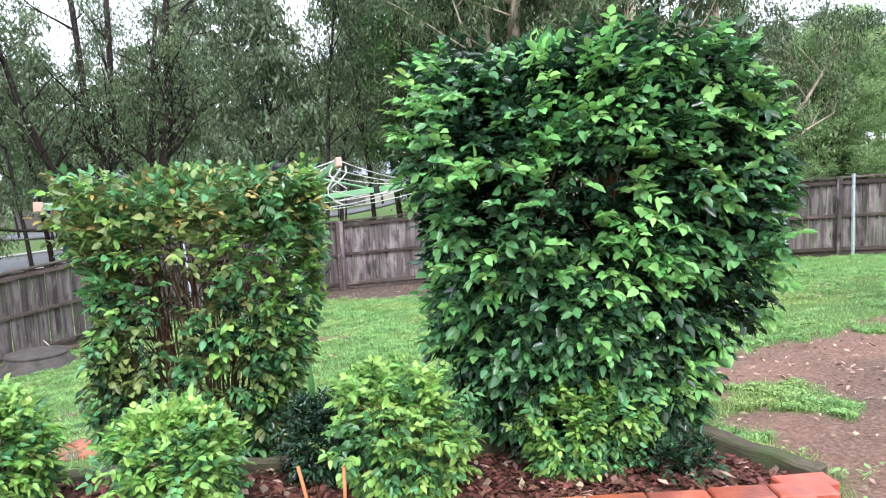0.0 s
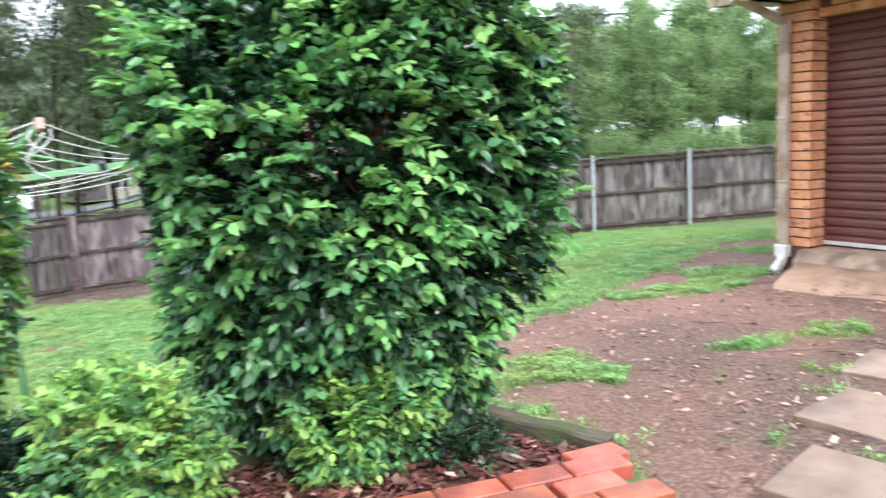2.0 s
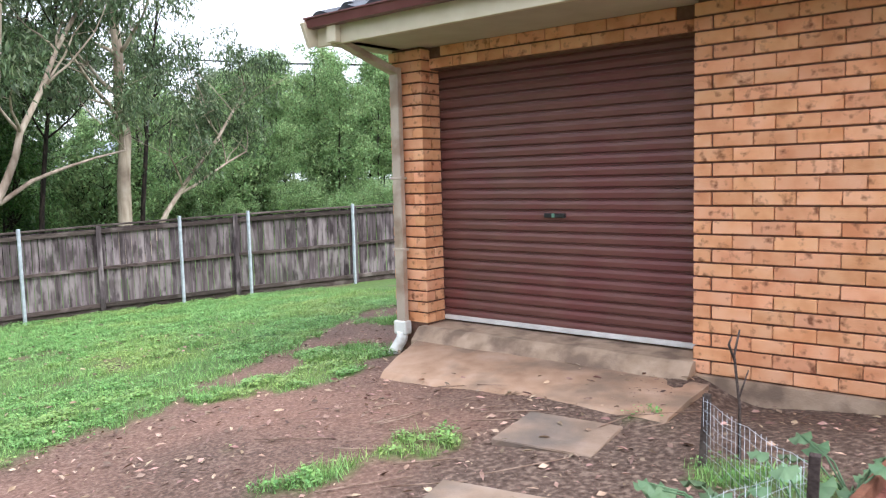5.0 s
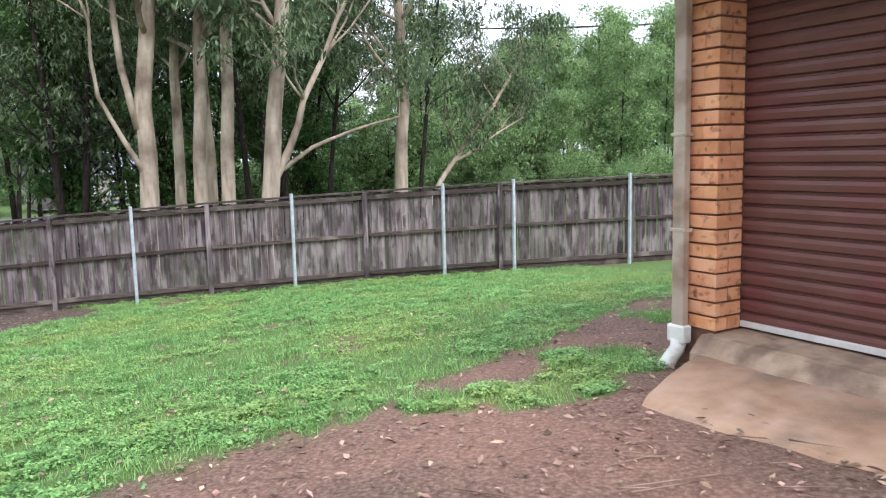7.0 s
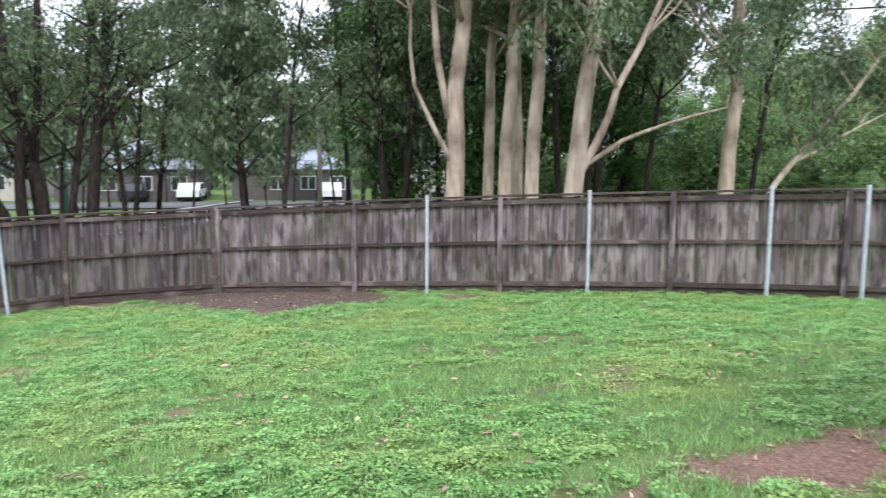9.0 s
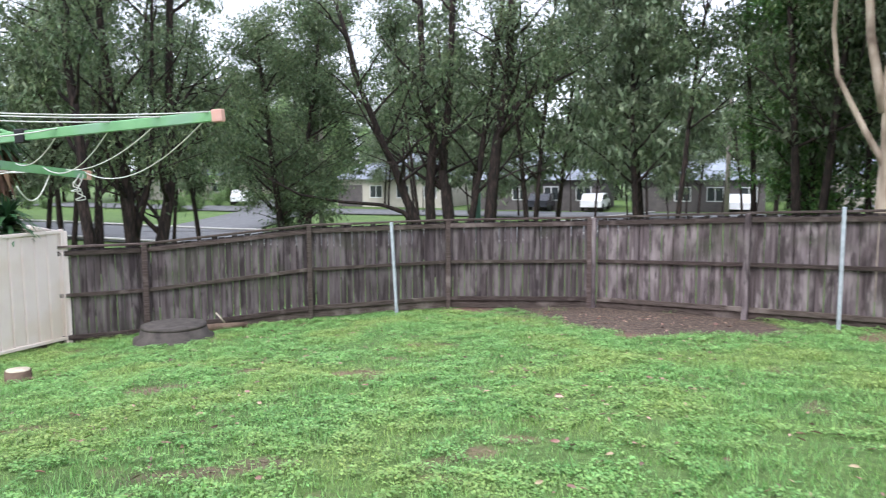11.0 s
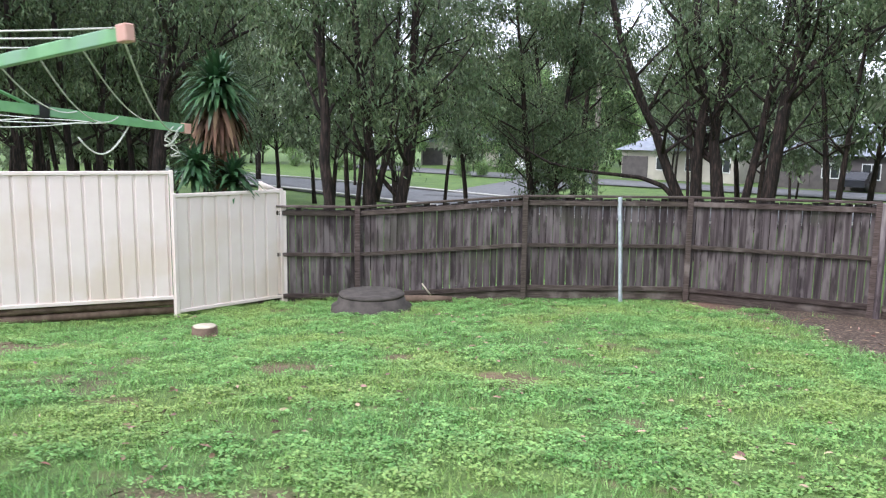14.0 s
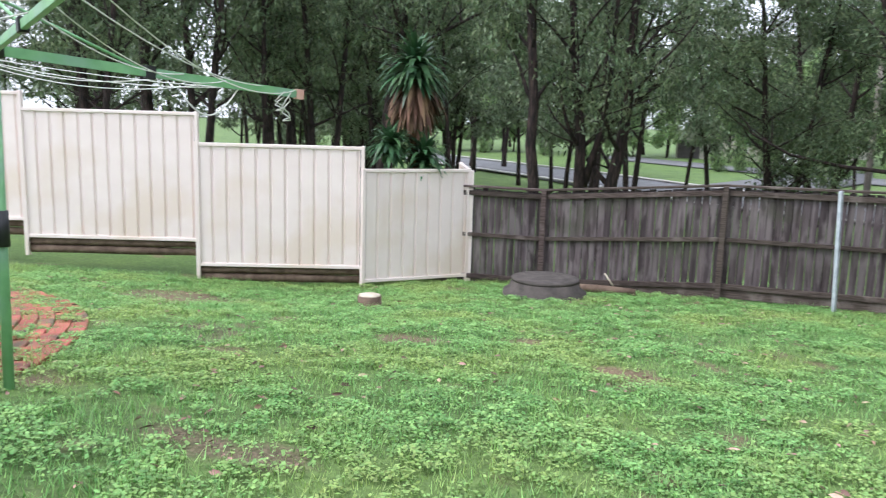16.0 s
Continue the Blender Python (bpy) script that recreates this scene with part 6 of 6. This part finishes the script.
def car(x, y, rz, paint, label):
    t = tagged(new("car"), label, "car")
    t.matrix_world = pose(x, y, gz(x, y) + 0.08, 0, 0, rz)
    bm = bmesh.new()
    pr = [(-2.15, 0.35), (-2.1, 0.85), (-1.7, 0.95), (-1.2, 1.4), (0.5, 1.45), (1.1, 1.0), (2.0, 0.85), (2.15, 0.5), (2.1, 0.3)]
    a = [bm.verts.new((px, -0.85, pz)) for px, pz in pr]
    b = [bm.verts.new((px, 0.85, pz)) for px, pz in pr]
    for i in range(len(pr)):
        j = (i + 1) % len(pr)
        bm.faces.new((a[i], a[j], b[j], b[i]))
    bm.faces.new(a[::-1])
    bm.faces.new(b)
    part("body", bm, paint, t)
    for s in (-1, 1):
        bm = bmesh.new()
        v = [bm.verts.new((px, s * 0.86, pz)) for px, pz in ((-1.5, 0.95), (-1.1, 1.33), (0.45, 1.37), (0.95, 0.98))]
        w2 = [bm.verts.new((q.co.x, s * 0.84, q.co.z)) for q in v]
        bm.faces.new(v)
        bm.faces.new(w2)
        for i in range(4):
            bm.faces.new((v[i], v[(i + 1) % 4], w2[(i + 1) % 4], w2[i]))
        part("window", bm, M["glass"], t)
        for wx in (-1.35, 1.35):
            tubes("wheel", [([(wx, s * 0.72, 0.32), (wx, s * 0.9, 0.32)], [0.32, 0.32])], M["rubber"], t, sides=14)
    return t


car(-22, 65, 102, M["white"], "parked white car across the road")
car(-57, 58, 130, M["white"], "parked white car across the road")
car(-26, 63.5, 100, M["carblack"], "parked dark car in a driveway")
car(-11, 67.5, 103, M["white"], "white car parked by the kerb across the road")

for (x, y) in ((-26, 36), (-9, 55), (14, 36)):
    pw = tagged(new("power_pole"), "tall grey timber power pole beside the road", "pole")
    pw.location = (x, y, gz(x, y))
    tubes("pole", [([(0, 0, -0.3), (0, 0, 9)], [0.16, 0.12])], M["power"], pw, sides=10)
    bm = bmesh.new()
    box(bm, (-1.1, -0.06, 8.3), (1.1, 0.06, 8.45))
    part("cross_arm", bm, M["power"], pw)
for k in range(3):
    pts_ = [(-60, 20 - k * 0.3, 6.6), (-26 + k * 0.5, 36, 5.4), (-9 + k * 0.5, 55, 5.5), (14 + k * .5, 36, 6.8), (40, 20, 7.5)]
    for p, q in zip(pts_, pts_[1:]):
        p, q = Vector(p), Vector(q)
        P = [tuple(p.lerp(q, s / 10) - Vector((0, 0, 0.7 * 4 * (s / 10) * (1 - s / 10)))) for s in range(11)]
        o = tubes("power_line", [(P, [0.018] * 11)], M["black"], sides=4)
        tagged(o, "thin black overhead power line", "cable", "power lines")

# ---- vegetable patch by the wall ----
for i, (x, y) in enumerate([(4.25, 2.42), (4.22, 2.06), (3.55, 2.05), (3.88, 1.98), (4.7, 2.12), (3.3, 2.0)]):
    sq = tagged(new("squash_plant"), "young squash plant with broad pale green leaves", "plant", "squash plants by the planter box")
    sq.location = (x, y, gz(x, y))
    rq = random.Random(i + 60)
    vs, fs, runs = [], [], []
    for k in range(9):
        a = rq.uniform(0, 6.28)
        L = rq.uniform(0.1, 0.3)
        hgt = rq.uniform(0.06, 0.24 if i != 1 else 0.42)
        c = Vector((math.cos(a) * L, math.sin(a) * L, hgt))
        runs.append(([(0, 0, 0), tuple(c * 0.5 + Vector((0, 0, 0.05))), tuple(c)], [0.005, 0.004, 0.003]))
        R0 = rq.uniform(0.035, 0.06)
        k0 = len(vs)
        vs.append(tuple(c))
        tilt = Vector((rq.uniform(-0.5, 0.5), rq.uniform(-0.5, 0.5), 1)).normalized()
        xx = tilt.orthogonal().normalized()
        yy = tilt.cross(xx)
        for j in range(15):
            t_ = j / 15 * 6.283
            rr = R0 * (1 + 0.18 * math.cos(5 * t_)) 
            vs.append(tuple(c + (xx * math.cos(t_) + yy * math.sin(t_)) * rr - tilt * 0.02 + tilt * 0.012 * math.cos(t_ * 5)))
        for j in range(15):
            fs.append((k0, k0 + 1 + j, k0 + 1 + (j + 1) % 15))
    from_arrays("leaves", vs, fs, M["squash"], sq)
    tubes("vine", runs, M["squash"], sq, sides=5)
bm = bmesh.new()
bmesh.ops.create_grid(bm, x_segments=8, y_segments=6, size=0.08)
for v in bm.verts:
    v.co.z += 0.05 * noise.noise(v.co * 14)
    v.co.x *= 1.3 + 0.3 * noise.noise(v.co * 9)
o = part("scrap_paper", bm, M["pvc"])
so = o.modifiers.new("thick", "SOLIDIFY")
so.thickness = 0.002
o.matrix_world = pose(3.89, 1.98, gz(3.89, 1.98) + 0.03, 4, -5, 20)
tagged(o, "crumpled white scrap of plastic sheet on the soil", "litter")
pb = tagged(new("planter_box"), "low rusty brown timber planter box of dark soil", "planter")
pb.matrix_world = pose(4.55, 1.38, gz(4.55, 1.38) - 0.03, 0, 0, -84)
for lo_, hi_ in (((-0.6, -0.4, 0), (0.6, -0.37, 0.15)), ((-0.6, 0.37, 0), (0.6, 0.4, 0.15)), ((-0.6, -0.37, 0), (-0.57, 0.37, 0.15)), ((0.57, -0.37, 0), (0.6, 0.37, 0.15))):
    bm = bmesh.new()
    box(bm, lo_, hi_, None, 0.004)
    part("board", bm, M["rust"], pb)
bm = bmesh.new()
box(bm, (-0.57, -0.37, 0), (0.57, 0.37, 0.09))
part("soil", bm, M["mulch"], pb)
for i, (x, y, h_) in enumerate([(4.16, 2.05, 0.36), (3.42, 2.22, 0.14), (4.85, 2.85, 0.34)]):
    bm = bmesh.new()
    box(bm, (-0.018, -0.018, -0.1), (0.018, 0.018, h_), None, 0.003)
    o = part("timber_peg", bm, M["rail"])
    o.matrix_world = pose(x, y, gz(x, y), 2, 3 * i, 20)
    tagged(o, "dark weathered timber peg in the soil", "peg", "timber pegs by the planter")

mesh_f = tagged(new("wire_fence"), "low galvanised square wire netting tied to dark timber pegs", "fence")
mesh_f.location = (4.16, 2.05, gz(4.16, 2.05))
for k, (ax, ay, bx_, by_) in enumerate([(0, 0, 0.69, 0.80), (0, 0, -0.74, 0.17)]):
    L_ = math.hypot(bx_, by_)
    nn = int(L_ / 0.05)
    runs = []
    for i in range(nn + 1):
        f = i / nn
        x0_, y0_ = ax + bx_ * f, ay + by_ * f
        zg = gz(4.16 + x0_, 2.05 + y0_) - gz(4.16, 2.05)
        runs.append(([(x0_, y0_, zg), (x0_ + 0.005 * math.sin(i), y0_, zg + 0.33)], [0.0009, 0.0009]))
    for j in range(7):
        P = []
        for i in range(9):
            f = i / 8
            zg = gz(4.16 + bx_ * f, 2.05 + by_ * f) - gz(4.16, 2.05)
            P.append((bx_ * f, by_ * f, zg + 0.02 + j * 0.05 + 0.008 * math.sin(i * 2.1 + j)))
        runs.append((P, [0.0009] * 9))
    tubes("netting", runs, M["galv"], mesh_f, sides=4)
stalk = tubes("dry_stalk", [([(0, 0, -0.02), (0.02, 0.01, 0.25), (0.0, 0.03, 0.5), (0.03, 0.02, 0.62)], [0.009, 0.007, 0.006, 0.004]), ([(0.015, 0.01, 0.3), (0.08, 0.0, 0.42)], [0.005, 0.003]), ([(0.0, 0.03, 0.48), (-0.05, 0.03, 0.56), (-0.04, 0.02, 0.60)], [0.005, 0.006, 0.003])], M["rail"], sides=6)
stalk.location = (5.0, 2.75, gz(5.0, 2.75))
tagged(stalk, "dry grey-brown dead plant stalk standing in the soil", "plant")

# ---- lawn blades ----
def blades(name, n, xr, yr, hgt, wid, seed, material, label, dense=None):
    r = np.random.RandomState(seed)
    x, y = r.uniform(*xr, n), r.uniform(*yr, n)
    s = soil_amount(x, y)
    k = (r.rand(n) > s * 1.05) & ~((x < 1.62) & (y < 3.34)) & (y < 15.9)
    if dense is not None:
        k &= dense(x, y, r)
    x, y = x[k], y[k]
    n = len(x)
    z = ground_z(x, y)
    a = r.rand(n) * 6.283
    h = hgt * (0.5 + r.rand(n)) * (1 + 0.5 * vnoise(x, y, 0.4, 7))
    ln = r.uniform(0.2, 1.1, n)
    w = wid * (0.6 + 0.8 * r.rand(n))
    b = np.stack([x, y, z - 0.004], 1)
    sd = np.stack([-np.sin(a), np.cos(a), np.zeros(n)], 1) * w[:, None]
    tip = b + np.stack([np.cos(a) * h * ln, np.sin(a) * h * ln, h], 1)
    v = np.stack([b - sd, b + sd, tip], 1).reshape(-1, 3)
    f = np.arange(n * 3).reshape(n, 3)
    o = from_arrays(name, v, f, material, None, label, "stuff")
    o["category"] = "grass"


def leaflets(name, n, xr, yr, size, seed, material, label):
    """Small round-ended clover leaflets lying nearly flat."""
    r = np.random.RandomState(seed)
    x, y = r.uniform(*xr, n), r.uniform(*yr, n)
    s = soil_amount(x, y)
    k = (r.rand(n) > s * 1.1) & ~((x < 1.62) & (y < 3.34)) & (y < 15.9) & (vnoise(x, y, 0.5, 12) * 0.6 + vnoise(x, y, 0.13, 13) * 0.8 + r.uniform(-0.25, 0.25, n) > 0.0)
    x, y = x[k], y[k]
    n = len(x)
    a = r.rand(n) * 6.283
    sz = size * (0.6 + 0.8 * r.rand(n))
    c = np.stack([x, y, ground_z(x, y) + r.uniform(0.006, 0.035, n) + 0.03 * vnoise(x, y, 0.13, 13)], 1)
    dx = np.stack([np.cos(a), np.sin(a), r.normal(0, 0.3, n)], 1) * sz[:, None]
    dy = np.stack([-np.sin(a), np.cos(a), r.normal(0, 0.3, n)], 1) * sz[:, None] * 0.8
    v = np.stack([c - dx, c + dy, c + dx, c - dy], 1).reshape(-1, 3)
    o = from_arrays(name, v, np.arange(n * 4).reshape(n, 4), material, None, label, "stuff")
    o["category"] = "grass"


blades("grass_blades", 330000, (-8, 9), (2.5, 16), 0.05, 0.0030, 21, M["grass"], "short mown green grass blades")
leaflets("clover", 1000000, (-7.6, 8), (2.8, 15.3), 0.0098, 22, M["grass"], "low green clover leaves spread through the lawn")

blades("tuft_blades", 110000, (1.5, 7.0), (1.2, 8.0), 0.055, 0.0028, 24, M["grass"], "longer green grass tufts at the edge of the bare soil", lambda x, y, r: (soil_amount(x, y) > 0.12) & (soil_amount(x, y) < 0.8))
leaflets("soil_weeds", 90000, (1.6, 6.0), (1.2, 7.0), 0.011, 26, M["grass"], "low green weeds creeping over the bare soil")

rl = np.random.RandomState(31)
nl = 3600
lx, ly = rl.uniform(-7, 6, nl), rl.uniform(3, 15, nl)
ok = (vnoise(lx, ly, 0.7, 41) + rl.uniform(-0.4, 0.4, nl) > 0.0) & ~((lx < 1.7) & (ly < 3.4))
lx, ly = lx[ok], ly[ok]
la = rl.rand(len(lx)) * 6.283
leaf_cloud("leaf_litter", np.stack([lx, ly, ground_z(lx, ly) + 0.03], 1), np.stack([np.cos(la), np.sin(la), 0 * la], 1), 0.06, 0.022, M["litter"], None, 0.0, 32, "curled dry brown gum leaves scattered on the lawn", "stuff", spread=0.2)

# ---- pavers and bricks ----
def brick_mesh(l, w, h, bevel, material, name):
    bm = bmesh.new()
    box(bm, (-l / 2, -w / 2, -h / 2), (l / 2, w / 2, h / 2), None, bevel)
    me = bpy.data.meshes.new(name)
    bm.to_mesh(me)
    bm.free()
    me.materials.append(material)
    return me


def piece(name, me, parent, m):
    o = new(name, me)
    o.parent = parent
    o.matrix_basis = m
    return o


rb = random.Random(17)
PV = brick_mesh(0.226, 0.112, 0.06, 0.006, M["paver"], "paver")
for i in range(13):
    for j in range(10):
        y = 2.49 - i * 0.117
        x = 1.36 - j * 0.233 - (0.116 if i % 2 else 0)
        if i % 4 == 1 and j == 0:
            x += 0.02
        piece("paver", PV, patio, pose(x, y - 0.0, -0.03 + rb.uniform(-0.003, 0.003), rb.uniform(-0.6, 0.6), rb.uniform(-0.6, 0.6), rb.uniform(-0.8, 0.8)))
for (x, y, a) in ((1.42, 2.60, 6),):
    piece("paver", PV, patio, pose(x, y, -0.045, 0, 1.5, a))

path = tagged(new("brick_path"), "old worn red brick path curving across the lawn", "path", kind="structure")
OV = brick_mesh(0.226, 0.112, 0.06, 0.006, M["paver_old"], "path_paver")
cxp, cyp, r0 = -2.4, 1.52, 4.25
for ring in range(5):
    rr_ = r0 - 0.25 + ring * 0.117
    k = int(rr_ * radians(78) / 0.235)
    for i in range(k):
        a = radians(62) + (i + (ring % 2) * 0.5) * 0.235 / rr_
        x, y = cxp + rr_ * math.cos(a), cyp + rr_ * math.sin(a)
        if x > -1.0:
            continue
        piece("paver", OV, path, pose(x, y, gz(x, y) - 0.008 + rb.uniform(-0.004, 0.004), rb.uniform(-2, 2), rb.uniform(-2, 2), math.degrees(a) + 90 + rb.uniform(-3, 3)))

FB = brick_mesh(BLEN - 0.005, 0.11, COURSE - 0.013, 0.004, M["brick"], "brick")
HB = brick_mesh(0.112, 0.11, COURSE - 0.013, 0.004, M["brick"], "half_brick")
TB = brick_mesh(0.232, 0.112, COURSE - 0.013, 0.004, M["brick"], "return_brick")


def lay(me, x, y, z, turn=0):
    piece("brick", me, house, pose(x, y + rb.uniform(-0.0015, 0.0015), z, rb.uniform(-0.3, 0.3), rb.uniform(-0.2, 0.2), turn))


courses = int(TOPW / COURSE) + 1
for c in range(courses):
    z = (c + 0.5) * COURSE
    if z > TOPW:
        break
    # pier
    if c % 2:
        lay(FB, -0.235, 0.055, z)
        lay(TB, -0.056, 0.116, z, 90)
    else:
        lay(FB, -0.125, 0.055, z)
        lay(HB, -0.306, 0.055, z)
        lay(HB, -0.056, 0.175, z, 90)
    # side wall going back
    for k in range(3):
        lay(FB, -0.305, 0.24 + k * BLEN + (0.12 if c % 2 else 0), z, 90)
for c in range(-1, courses):
    z = (c + 0.5) * COURSE
    if z > TOPW - 0.01:
        break
    x = OPEN_W
    if c % 2:
        lay(HB, x + 0.056, 0.055, z)
        x += 0.122
    while x < 6.6:
        lay(FB, x + BLEN / 2, 0.055, z)
        x += BLEN
    lay(HB, OPEN_W + 0.057, 0.17, z, 90)
for c in range(3):
    z = OPEN_H + 0.012 + (c + 0.5) * COURSE
    if z > TOPW - 0.02:
        break
    x = 0.0 + (0.12 if c % 2 else 0)
    while x < OPEN_W - 0.2:
        lay(FB, x + BLEN / 2, 0.155, z)
        x += BLEN

# roof tiles
TL = bmesh.new()
w_, d_ = 0.30, 0.36
cols = 6
va = [[TL.verts.new((-w_ / 2 + w_ * i / cols, y, 0.012 + 0.022 * math.sin(i / cols * 2 * math.pi) + (0.03 if y < 0 else 0.0))) for i in range(cols + 1)] for y in (-d_ / 2, d_ / 2)]
vb = [TL.verts.new((v.co.x, v.co.y, v.co.z - 0.03)) for v in va[0]]
for i in range(cols):
    TL.faces.new((va[0][i], va[0][i + 1], va[1][i + 1], va[1][i]))
    TL.faces.new((vb[i], vb[i + 1], va[0][i + 1], va[0][i]))
tile_me = bpy.data.meshes.new("roof_tile")
TL.to_mesh(tile_me)
TL.free()
tile_me.materials.append(M["tile"])
for i in range(31):
    for j in range(9):
        x = LEFT + 0.17 + i * 0.298
        piece("roof_tile", tile_me, house, mr @ pose(x, 0.235 + j * 0.33, 0.0, 0, 0, rb.uniform(-0.4, 0.4)))
